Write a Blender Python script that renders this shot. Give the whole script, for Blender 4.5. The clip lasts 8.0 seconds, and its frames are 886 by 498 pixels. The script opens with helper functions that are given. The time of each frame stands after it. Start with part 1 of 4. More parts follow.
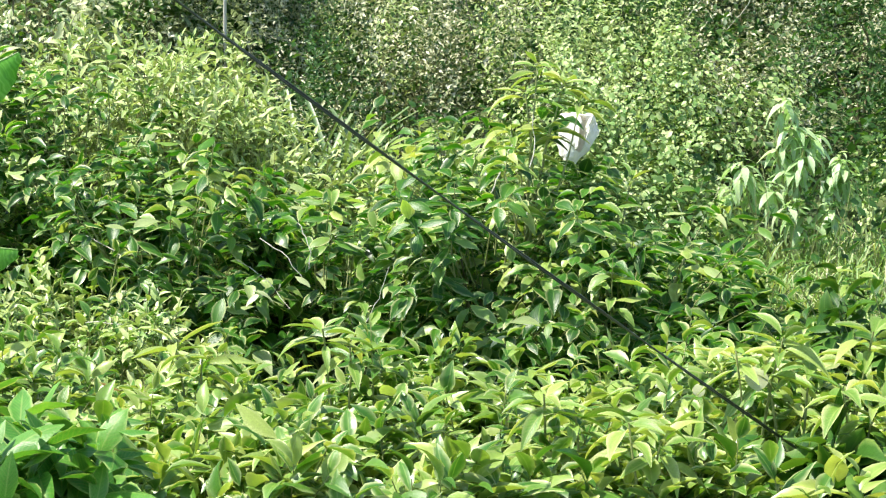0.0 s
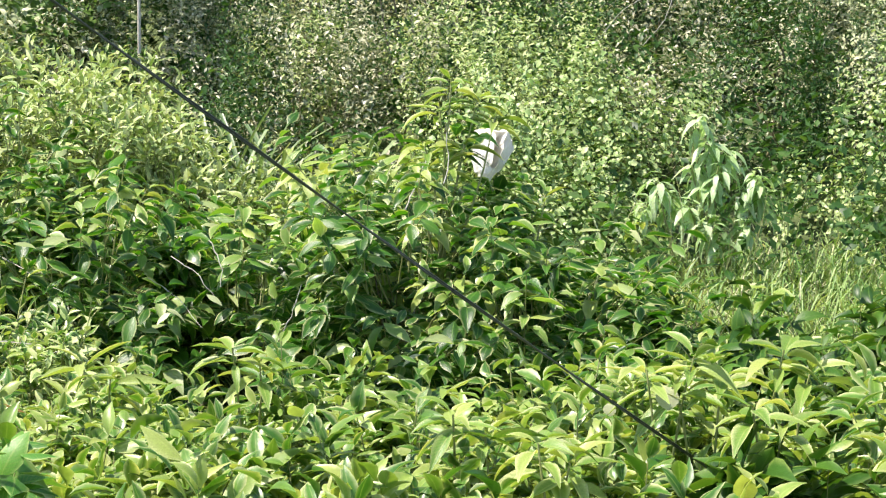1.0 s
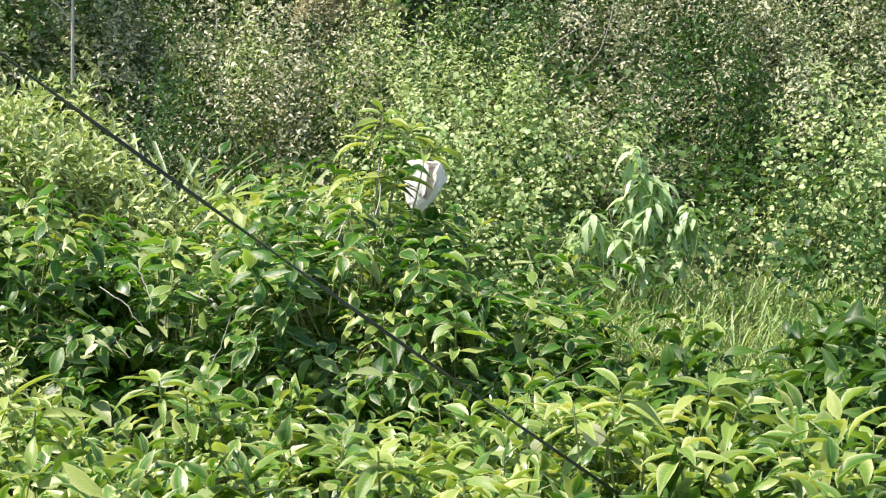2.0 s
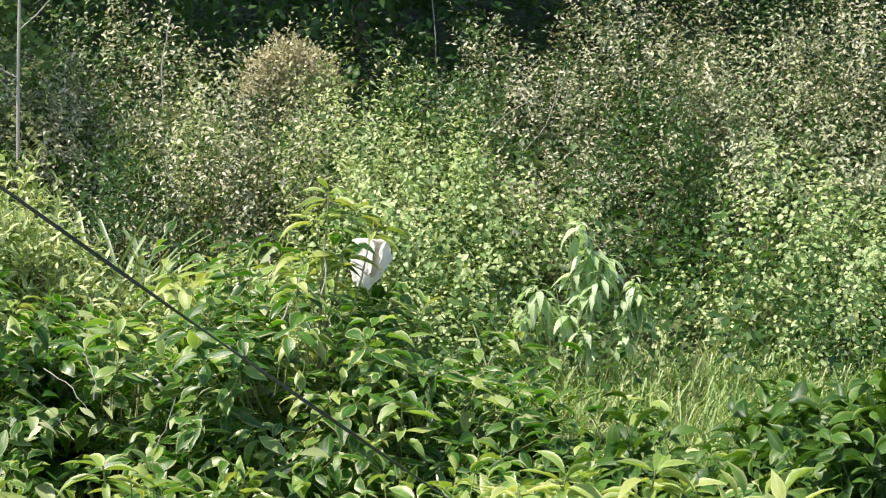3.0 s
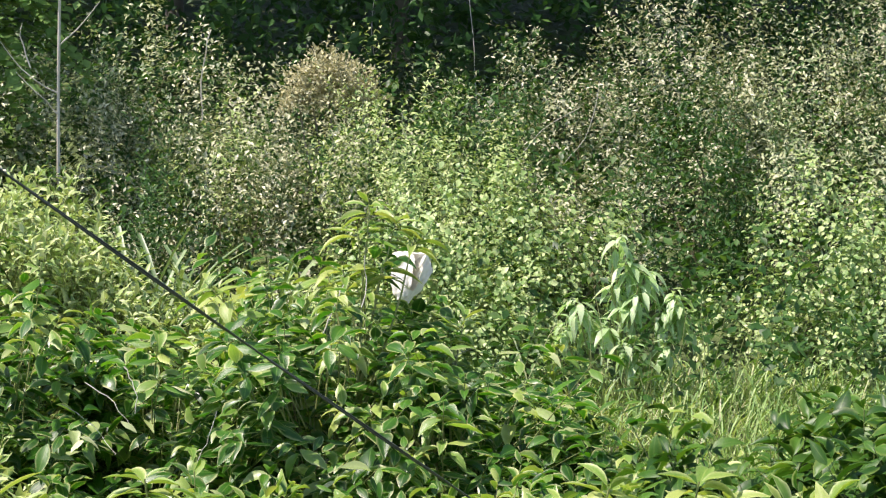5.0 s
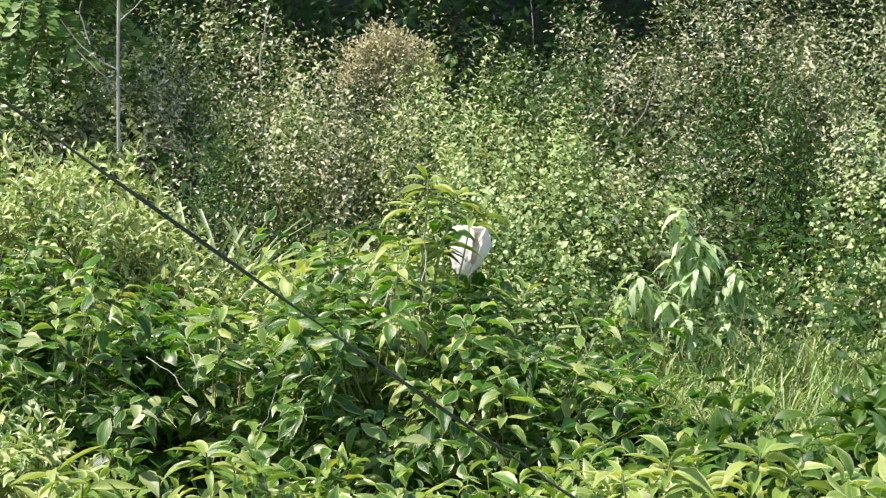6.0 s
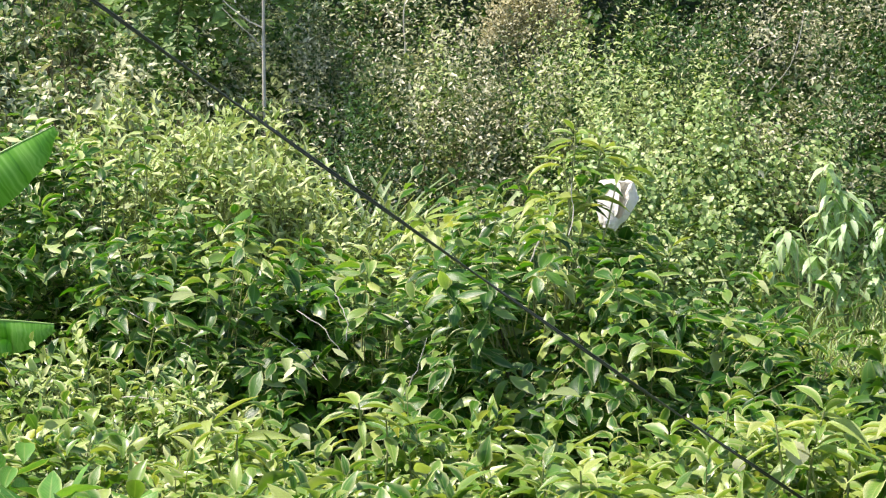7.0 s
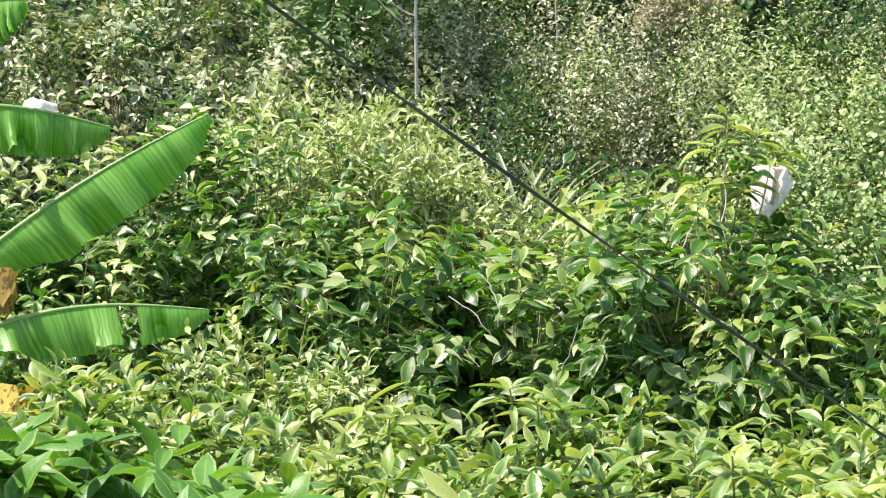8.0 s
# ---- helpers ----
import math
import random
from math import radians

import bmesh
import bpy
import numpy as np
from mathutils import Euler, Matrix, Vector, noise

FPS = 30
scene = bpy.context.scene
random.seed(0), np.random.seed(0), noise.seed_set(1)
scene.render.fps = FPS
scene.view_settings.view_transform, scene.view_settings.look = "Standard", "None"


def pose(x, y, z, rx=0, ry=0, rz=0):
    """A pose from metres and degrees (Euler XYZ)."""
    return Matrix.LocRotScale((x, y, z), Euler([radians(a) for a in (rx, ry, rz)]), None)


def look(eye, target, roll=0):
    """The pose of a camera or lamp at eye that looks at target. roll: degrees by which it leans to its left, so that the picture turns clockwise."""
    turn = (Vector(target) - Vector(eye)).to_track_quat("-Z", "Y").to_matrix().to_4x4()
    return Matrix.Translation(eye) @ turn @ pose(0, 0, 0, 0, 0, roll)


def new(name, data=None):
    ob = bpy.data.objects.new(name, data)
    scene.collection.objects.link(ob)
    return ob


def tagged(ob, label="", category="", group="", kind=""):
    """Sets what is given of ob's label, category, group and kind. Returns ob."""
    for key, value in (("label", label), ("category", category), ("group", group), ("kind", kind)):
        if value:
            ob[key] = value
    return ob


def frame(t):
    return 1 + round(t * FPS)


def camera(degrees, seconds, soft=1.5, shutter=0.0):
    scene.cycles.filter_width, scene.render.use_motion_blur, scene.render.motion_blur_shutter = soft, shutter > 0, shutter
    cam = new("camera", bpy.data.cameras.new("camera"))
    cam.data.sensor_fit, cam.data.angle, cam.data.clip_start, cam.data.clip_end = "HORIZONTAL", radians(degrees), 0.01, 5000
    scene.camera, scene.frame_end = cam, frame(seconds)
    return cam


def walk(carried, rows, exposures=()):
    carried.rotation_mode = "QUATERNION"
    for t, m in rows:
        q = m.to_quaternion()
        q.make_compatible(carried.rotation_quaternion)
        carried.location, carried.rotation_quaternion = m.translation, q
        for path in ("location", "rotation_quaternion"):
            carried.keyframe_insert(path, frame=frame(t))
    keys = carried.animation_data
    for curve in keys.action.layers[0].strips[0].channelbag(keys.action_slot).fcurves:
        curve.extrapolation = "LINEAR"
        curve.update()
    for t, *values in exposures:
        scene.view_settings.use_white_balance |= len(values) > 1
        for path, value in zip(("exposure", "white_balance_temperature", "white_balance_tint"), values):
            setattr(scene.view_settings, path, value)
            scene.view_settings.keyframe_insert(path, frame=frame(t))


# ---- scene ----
# ---- camera and walk ----
cam = camera(22.0, 8.0, soft=1.25)
EYE = Vector((0.0, 0.0, 3.2))
PATH = [
    (0.0, -0.0695, -0.0880, -0.0727, 3.936, -10.757, -0.448),
    (0.5, -0.0500, -0.0634, -0.0758, 2.722, -10.705, -0.571),
    (1.0, -0.0359, -0.0422, -0.0668, 2.000, -10.440, -0.201),
    (1.2, -0.0290, -0.0399, -0.0613, 1.679, -10.220, -0.240),
    (2.3, -0.0034, -0.0097, -0.0295, 0.126, -9.391, 0.666),
    (2.5, -0.0081, -0.0068, -0.0184, -0.089, -8.815, 0.664),
    (3.0, 0.0088, -0.0120, -0.0056, -0.777, -8.138, 0.327),
    (3.5, -0.0088, -0.0097, -0.0025, -1.168, -7.997, 0.663),
    (4.0, -0.0112, -0.0017, 0.0023, -1.018, -7.883, 0.543),
    (4.5, 0.0000, 0.0000, 0.0000, 0.000, -8.000, 0.000),
    (4.7, 0.0002, -0.0030, -0.0047, 0.032, -7.776, 0.005),
    (5.8, 0.0044, 0.0014, -0.0219, 1.386, -8.121, -0.364),
    (6.0, -0.0012, 0.0030, -0.0264, 1.691, -8.335, -0.472),
    (6.2, -0.0135, 0.0003, -0.0307, 1.869, -8.586, -0.487),
    (6.5, -0.0281, -0.0077, -0.0288, 3.136, -8.654, -0.804),
    (6.7, -0.0362, -0.0131, -0.0379, 3.930, -8.583, -0.855),
    (6.8, -0.0452, -0.0171, -0.0441, 4.305, -8.845, -1.064),
    (7.0, -0.0394, -0.0211, -0.0469, 5.158, -9.263, -1.180),
    (7.2, -0.0282, -0.0242, -0.0493, 5.827, -9.424, -1.072),
    (7.4, -0.0274, -0.0317, -0.0504, 6.473, -9.579, -1.281),
    (7.5, -0.0262, -0.0373, -0.0517, 6.890, -9.625, -1.453),
    (8.0, -0.0332, -0.0306, -0.0583, 9.067, -9.407, -1.847),
]
EXPOSURES = [(0.0, 1.02, 6600, 9), (0.2, 0.98, 6650, 16), (1.0, 0.92, 6700, 19), (2.5, 0.71, 6700, 21), (4.5, 0.69, 6700, 21), (6.5, 0.69, 6700, 21), (8.0, 0.92, 6600, 22)]


def row(t, x, y, z, yaw, pitch, roll):
    eye = EYE + Vector((x, y, z))
    a, b = radians(yaw), radians(pitch)
    ahead = Vector((-math.sin(a) * math.cos(b), math.cos(a) * math.cos(b), math.sin(b)))
    return t, look(eye, eye + ahead, roll)


walk(cam, [row(*r) for r in PATH], EXPOSURES)

# ---- world and sun ----
SUN_TO = Vector((-0.42, -0.08, 0.90)).normalized()
world = bpy.data.worlds.new("world")
scene.world = world
world.use_nodes = True
sky = world.node_tree.nodes.new("ShaderNodeTexSky")
sky.sky_type, sky.sun_disc = "NISHITA", False
sky.sun_elevation = math.asin(SUN_TO.z)
sky.sun_rotation = math.atan2(SUN_TO.x, SUN_TO.y)
back = world.node_tree.nodes["Background"]
back.inputs["Strength"].default_value = 0.15
world.node_tree.links.new(sky.outputs[0], back.inputs["Color"])
sun = new("sun", bpy.data.lights.new("sun", "SUN"))
sun.data.energy, sun.data.angle, sun.data.color = 5.0, radians(0.53), (1.0, 0.95, 0.86)
sun.matrix_world = look(SUN_TO * 30, (0, 0, 0))


# ---- materials ----
def nodes_of(name):
    mat = bpy.data.materials.new(name)
    mat.use_nodes = True
    nt = mat.node_tree
    return mat, nt, nt.nodes["Principled BSDF"], nt.nodes["Material Output"]


def math_node(nt, op, a, b=None, clamp=False):
    n = nt.nodes.new("ShaderNodeMath")
    n.operation, n.use_clamp = op, clamp
    for i, v in enumerate((a, b)):
        if v is None:
            continue
        if isinstance(v, (int, float)):
            n.inputs[i].default_value = v
        else:
            nt.links.new(v, n.inputs[i])
    return n.outputs[0]


def mixed(nt, fac, a, b, blend="MIX"):
    n = nt.nodes.new("ShaderNodeMix")
    n.data_type, n.blend_type = "RGBA", blend
    for s, v in ((n.inputs[0], fac), (n.inputs[6], a), (n.inputs[7], b)):
        if isinstance(v, (int, float)):
            s.default_value = v
        elif isinstance(v, tuple):
            s.default_value = (*v, 1)
        else:
            nt.links.new(v, s)
    return n.outputs[2]


def ramp(nt, fac, stops):
    n = nt.nodes.new("ShaderNodeValToRGB")
    e = n.color_ramp.elements
    while len(e) < len(stops):
        e.new(0.5)
    for el, (p, c) in zip(e, stops):
        el.position, el.color = p, (*c, 1)
    nt.links.new(fac, n.inputs[0])
    return n.outputs[0]


def noise_node(nt, scale, detail=3.0, coords="Object", stretch=None):
    tc = nt.nodes.new("ShaderNodeTexCoord")
    n = nt.nodes.new("ShaderNodeTexNoise")
    n.inputs["Scale"].default_value, n.inputs["Detail"].default_value = scale, detail
    src = tc.outputs[coords]
    if stretch:
        m = nt.nodes.new("ShaderNodeMapping")
        m.inputs["Scale"].default_value = stretch
        nt.links.new(src, m.inputs[0])
        src = m.outputs[0]
    nt.links.new(src, n.inputs["Vector"])
    return n.outputs["Fac"]


def bump(nt, bsdf, height, strength, distance):
    b = nt.nodes.new("ShaderNodeBump")
    b.inputs["Strength"].default_value, b.inputs["Distance"].default_value = strength, distance
    nt.links.new(height, b.inputs["Height"])
    nt.links.new(b.outputs[0], bsdf.inputs["Normal"])


def leaf_material(name, stops, margin=None, margin_width=0.45, rib=None, rough=0.42, through_light=0.35, glow=(1.25, 1.2, 0.5), veins=0.0, spots=0.0, gloss=0.5):
    """Leaf blade: colour by leaf, paler margin and midrib over its width, light coming through."""
    mat, nt, bsdf, out = nodes_of(name)
    geo, info = nt.nodes.new("ShaderNodeNewGeometry"), nt.nodes.new("ShaderNodeObjectInfo")
    rnd = math_node(nt, "FRACT", math_node(nt, "ADD", geo.outputs["Random Per Island"], info.outputs["Random"]))
    col = ramp(nt, rnd, stops)
    uv = nt.nodes.new("ShaderNodeUVMap")
    sep = nt.nodes.new("ShaderNodeSeparateXYZ")
    nt.links.new(uv.outputs[0], sep.inputs[0])
    across = math_node(nt, "ABSOLUTE", math_node(nt, "SUBTRACT", math_node(nt, "MULTIPLY", sep.outputs[0], 2.0), 1.0))
    grain = noise_node(nt, 38.0, 4.0)
    if margin:
        rnd2 = math_node(nt, "FRACT", math_node(nt, "MULTIPLY", rnd, 7.31))
        edge = math_node(nt, "DIVIDE", math_node(nt, "SUBTRACT", across, 1.0 - margin_width), margin_width, True)
        edge = math_node(nt, "MULTIPLY", math_node(nt, "POWER", edge, 1.4), math_node(nt, "MULTIPLY", rnd2, math_node(nt, "ADD", grain, 0.45)), True)
        col = mixed(nt, edge, col, margin)
    if rib:
        mid = math_node(nt, "SUBTRACT", 1.0, math_node(nt, "DIVIDE", across, 0.12, True), True)
        col = mixed(nt, math_node(nt, "MULTIPLY", mid, 0.6), col, rib)
    if veins:
        w = math_node(nt, "SINE", math_node(nt, "ADD", math_node(nt, "MULTIPLY", sep.outputs[1], 75.0), math_node(nt, "MULTIPLY", across, -16.0)))
        col = mixed(nt, math_node(nt, "MULTIPLY", math_node(nt, "POWER", math_node(nt, "ADD", math_node(nt, "MULTIPLY", w, 0.5), 0.5), 4.0), veins), col, (0.3, 0.36, 0.10))
    var = math_node(nt, "ADD", math_node(nt, "MULTIPLY", grain, 0.7), 0.65)
    scale = nt.nodes.new("ShaderNodeVectorMath")
    scale.operation = "SCALE"
    nt.links.new(col, scale.inputs[0])
    nt.links.new(var, scale.inputs["Scale"])
    col = scale.outputs[0]
    if spots:
        sp = math_node(nt, "GREATER_THAN", noise_node(nt, 60.0, 2.0), 1.0 - spots)
        col = mixed(nt, sp, col, (0.16, 0.09, 0.03))
    nt.links.new(col, bsdf.inputs["Base Color"])
    bsdf.inputs["Roughness"].default_value = rough
    bsdf.inputs["Specular IOR Level"].default_value = gloss
    bump(nt, bsdf, grain, 0.25, 0.004)
    tr = nt.nodes.new("ShaderNodeBsdfTranslucent")
    nt.links.new(mixed(nt, 1.0, col, glow, "MULTIPLY"), tr.inputs["Color"])
    mix = nt.nodes.new("ShaderNodeMixShader")
    mix.inputs[0].default_value = through_light
    nt.links.new(bsdf.outputs[0], mix.inputs[1])
    nt.links.new(tr.outputs[0], mix.inputs[2])
    nt.links.new(mix.outputs[0], out.inputs["Surface"])
    return mat


def plain_material(name, dark, light, scale=20.0, rough=0.7, relief=0.3, stretch=None, metal=0.0):
    mat, nt, bsdf, out = nodes_of(name)
    n = noise_node(nt, scale, 6.0, stretch=stretch)
    big = noise_node(nt, scale * 0.13, 2.0)
    f = math_node(nt, "ADD", math_node(nt, "MULTIPLY", n, 0.65), math_node(nt, "MULTIPLY", big, 0.35))
    nt.links.new(ramp(nt, f, [(0.32, dark), (0.68, light)]), bsdf.inputs["Base Color"])
    bsdf.inputs["Roughness"].default_value, bsdf.inputs["Metallic"].default_value = rough, metal
    bump(nt, bsdf, n, relief, 0.01)
    return mat


# Whitened margin: part pale leaf edge, part highlight painted along it.
M_GLOSSY = leaf_material("glossy_leaf", [(0.0, (0.035, 0.13, 0.012)), (0.4, (0.075, 0.20, 0.022)), (0.7, (0.15, 0.28, 0.04)), (1.0, (0.34, 0.43, 0.12))],
    margin=(0.66, 0.68, 0.34), margin_width=0.6, rib=(0.26, 0.38, 0.10), rough=0.36, through_light=0.34, glow=(1.15, 1.2, 0.4), gloss=0.55)
# Bright margin and the palest stops paint glints into the dark green.
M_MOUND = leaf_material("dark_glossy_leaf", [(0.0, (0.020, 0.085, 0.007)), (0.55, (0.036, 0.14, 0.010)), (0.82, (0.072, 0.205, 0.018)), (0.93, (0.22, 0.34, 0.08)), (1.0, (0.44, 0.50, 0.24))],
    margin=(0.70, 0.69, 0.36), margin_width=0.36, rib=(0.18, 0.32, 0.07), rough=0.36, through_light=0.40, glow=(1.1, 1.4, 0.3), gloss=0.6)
M_LARGE = leaf_material("large_green_leaf", [(0.0, (0.04, 0.17, 0.02)), (0.6, (0.075, 0.25, 0.03)), (1.0, (0.14, 0.34, 0.05))],
    margin=(0.48, 0.58, 0.20), margin_width=0.3, rib=(0.32, 0.44, 0.12), rough=0.36, through_light=0.4, veins=0.2, gloss=0.45)
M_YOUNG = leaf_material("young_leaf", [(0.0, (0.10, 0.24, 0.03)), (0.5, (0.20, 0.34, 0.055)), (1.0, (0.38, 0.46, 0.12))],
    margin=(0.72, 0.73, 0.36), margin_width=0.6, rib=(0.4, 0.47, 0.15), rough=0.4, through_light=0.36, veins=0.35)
# Deep green taken darker still, putting the right-hand shrubs' shade into colour.
M_DEEP = leaf_material("shade_deep_green_leaf", [(0.0, (0.018, 0.07, 0.008)), (0.6, (0.035, 0.115, 0.013)), (1.0, (0.075, 0.18, 0.02))],
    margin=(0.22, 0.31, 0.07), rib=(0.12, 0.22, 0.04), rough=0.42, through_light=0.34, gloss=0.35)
# Olive leaves; whitish ramp end and margin paint sun glints into them.
M_GREY = leaf_material("glinting_olive_leaf", [(0.0, (0.11, 0.15, 0.06)), (0.35, (0.27, 0.30, 0.14)), (0.75, (0.44, 0.45, 0.26)), (1.0, (0.60, 0.58, 0.40))],
    margin=(0.70, 0.69, 0.52), rough=0.4, through_light=0.15, glow=(1.1, 1.1, 0.6), gloss=0.6)
M_PALE = leaf_material("pale_leaf", [(0.0, (0.17, 0.24, 0.10)), (0.6, (0.37, 0.43, 0.21)), (1.0, (0.58, 0.59, 0.34))],
    margin=(0.64, 0.67, 0.44), rough=0.4, through_light=0.2, glow=(1.1, 1.1, 0.6), gloss=0.6)
M_HEART = leaf_material("heart_leaf", [(0.0, (0.14, 0.27, 0.07)), (0.5, (0.29, 0.42, 0.14)), (1.0, (0.48, 0.57, 0.25))],
    margin=(0.50, 0.60, 0.30), rough=0.45, through_light=0.28, glow=(1.1, 1.2, 0.6))
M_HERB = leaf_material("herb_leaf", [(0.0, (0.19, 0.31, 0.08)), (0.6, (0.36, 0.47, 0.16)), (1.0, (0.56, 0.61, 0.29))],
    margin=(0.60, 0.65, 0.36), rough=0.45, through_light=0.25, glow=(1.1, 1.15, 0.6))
M_SILVER = leaf_material("silvery_leaf", [(0.0, (0.30, 0.46, 0.19)), (0.6, (0.47, 0.62, 0.31)), (1.0, (0.62, 0.73, 0.44))],
    margin=(0.55, 0.66, 0.47), rib=(0.55, 0.63, 0.43), rough=0.36, through_light=0.42, glow=(1.0, 1.15, 0.65), gloss=0.6)
M_GRASS = leaf_material("grass_blade", [(0.0, (0.13, 0.27, 0.06)), (0.6, (0.28, 0.43, 0.13)), (0.88, (0.45, 0.55, 0.24)), (1.0, (0.64, 0.60, 0.40))],
    rough=0.45, through_light=0.33)
M_STRAP = leaf_material("strap_leaf", [(0.0, (0.09, 0.17, 0.06)), (0.7, (0.20, 0.30, 0.12)), (1.0, (0.38, 0.44, 0.24))], rib=(0.4, 0.45, 0.27), rough=0.4, through_light=0.25)
# Leaf colour darkened for shade: bank hollows, gaps, undergrowth, ground under vines.
M_DARK = leaf_material("shade_dark_leaf", [(0.0, (0.022, 0.075, 0.014)), (0.7, (0.045, 0.12, 0.025)), (1.0, (0.09, 0.18, 0.04))], rough=0.45, through_light=0.36, gloss=0.35)
M_FEATHER = leaf_material("feathery_leaf", [(0.0, (0.09, 0.20, 0.04)), (1.0, (0.22, 0.36, 0.09))], rough=0.5, through_light=0.35)
M_SEED = leaf_material("seed_head", [(0.0, (0.34, 0.33, 0.18)), (0.6, (0.47, 0.45, 0.27)), (1.0, (0.62, 0.60, 0.40))], rough=0.8, through_light=0.2, glow=(1, 0.97, 0.7), gloss=0.1)
M_DRY = leaf_material("dry_leaf", [(0.0, (0.24, 0.15, 0.04)), (0.5, (0.42, 0.30, 0.06)), (1.0, (0.60, 0.47, 0.07))], rough=0.6, through_light=0.3, glow=(1.1, 0.95, 0.4), spots=0.42)
M_TWIG = plain_material("green_brown_twig", (0.10, 0.085, 0.04), (0.24, 0.22, 0.11), 60.0, 0.7)
M_SHOOT = plain_material("green_shoot", (0.16, 0.20, 0.06), (0.34, 0.36, 0.14), 60.0, 0.5)
M_BARK = plain_material("grey_bark", (0.10, 0.085, 0.06), (0.26, 0.23, 0.18), 25.0, 0.85, 0.6, (1, 1, 0.25))
M_PALESTEM = plain_material("pale_dead_wood", (0.38, 0.35, 0.28), (0.62, 0.60, 0.52), 30.0, 0.8, 0.4, (1, 1, 0.2))
M_CABLE = plain_material("black_cable_sheath", (0.022, 0.026, 0.018), (0.06, 0.07, 0.05), 40.0, 0.38, 0.1)
M_FLOWER = leaf_material("whitish_leaf", [(0.0, (0.50, 0.54, 0.30)), (1.0, (0.58, 0.60, 0.38))], rough=0.5, through_light=0.4, glow=(1, 1, 0.7))


def ground_material():
    mat, nt, bsdf, out = nodes_of("soil_and_leaf_litter")
    n, big = noise_node(nt, 9.0, 8.0), noise_node(nt, 0.9, 4.0)
    soil = ramp(nt, n, [(0.3, (0.035, 0.028, 0.016)), (0.55, (0.09, 0.07, 0.04)), (0.75, (0.16, 0.13, 0.07))])
    moss = ramp(nt, n, [(0.3, (0.03, 0.05, 0.014)), (0.7, (0.10, 0.14, 0.04))])
    nt.links.new(mixed(nt, math_node(nt, "GREATER_THAN", big, 0.34), soil, moss), bsdf.inputs["Base Color"])
    bsdf.inputs["Roughness"].default_value = 0.95
    bump(nt, bsdf, n, 0.8, 0.05)
    return mat


def bag_material():
    mat, nt, bsdf, out = nodes_of("white_woven_plastic")
    n = noise_node(nt, 30.0, 5.0)
    fine = noise_node(nt, 300.0, 2.0)
    nt.links.new(ramp(nt, n, [(0.3, (0.76, 0.74, 0.66)), (0.6, (0.90, 0.88, 0.81))]), bsdf.inputs["Base Color"])
    bsdf.inputs["Roughness"].default_value = 0.45
    bump(nt, bsdf, math_node(nt, "ADD", n, math_node(nt, "MULTIPLY", fine, 0.3)), 0.5, 0.012)
    tr = nt.nodes.new("ShaderNodeBsdfTranslucent")
    tr.inputs["Color"].default_value = (0.88, 0.86, 0.78, 1)
    mix = nt.nodes.new("ShaderNodeMixShader")
    mix.inputs[0].default_value = 0.25
    nt.links.new(bsdf.outputs[0], mix.inputs[1])
    nt.links.new(tr.outputs[0], mix.inputs[2])
    nt.links.new(mix.outputs[0], out.inputs["Surface"])
    return mat


def banana_material():
    mat, nt, bsdf, out = nodes_of("banana_blade")
    uv = nt.nodes.new("ShaderNodeUVMap")
    sep = nt.nodes.new("ShaderNodeSeparateXYZ")
    nt.links.new(uv.outputs[0], sep.inputs[0])
    rib = nt.nodes.new("ShaderNodeTexNoise")
    rib.noise_dimensions = "1D"
    rib.inputs["Scale"].default_value, rib.inputs["Detail"].default_value = 70.0, 5.0
    nt.links.new(sep.outputs[1], rib.inputs["W"])
    wide = nt.nodes.new("ShaderNodeTexNoise")
    wide.noise_dimensions = "1D"
    wide.inputs["Scale"].default_value = 9.0
    nt.links.new(sep.outputs[1], wide.inputs["W"])
    f = math_node(nt, "ADD", math_node(nt, "MULTIPLY", rib.outputs[0], 0.6), math_node(nt, "MULTIPLY", wide.outputs[0], 0.4))
    col = ramp(nt, f, [(0.3, (0.07, 0.24, 0.02)), (0.5, (0.15, 0.38, 0.045)), (0.74, (0.34, 0.55, 0.17))])
    nt.links.new(col, bsdf.inputs["Base Color"])
    bsdf.inputs["Roughness"].default_value = 0.38
    bump(nt, bsdf, f, 0.5, 0.006)
    tr = nt.nodes.new("ShaderNodeBsdfTranslucent")
    nt.links.new(mixed(nt, 1.0, col, (1.5, 1.6, 0.6), "MULTIPLY"), tr.inputs["Color"])
    mix = nt.nodes.new("ShaderNodeMixShader")
    mix.inputs[0].default_value = 0.45
    nt.links.new(bsdf.outputs[0], mix.inputs[1])
    nt.links.new(tr.outputs[0], mix.inputs[2])
    nt.links.new(mix.outputs[0], out.inputs["Surface"])
    return mat


M_GROUND, M_BAG, M_BANANA = ground_material(), bag_material(), banana_material()
M_RIB = plain_material("banana_midrib", (0.15, 0.30, 0.07), (0.28, 0.42, 0.13), 20.0, 0.45, 0.2)
M_TRUNK = plain_material("banana_sheath", (0.14, 0.16, 0.05), (0.30, 0.28, 0.12), 8.0, 0.6, 0.3, (1, 1, 0.2))

# ---- shapes ----
RNG = np.random.default_rng(7)


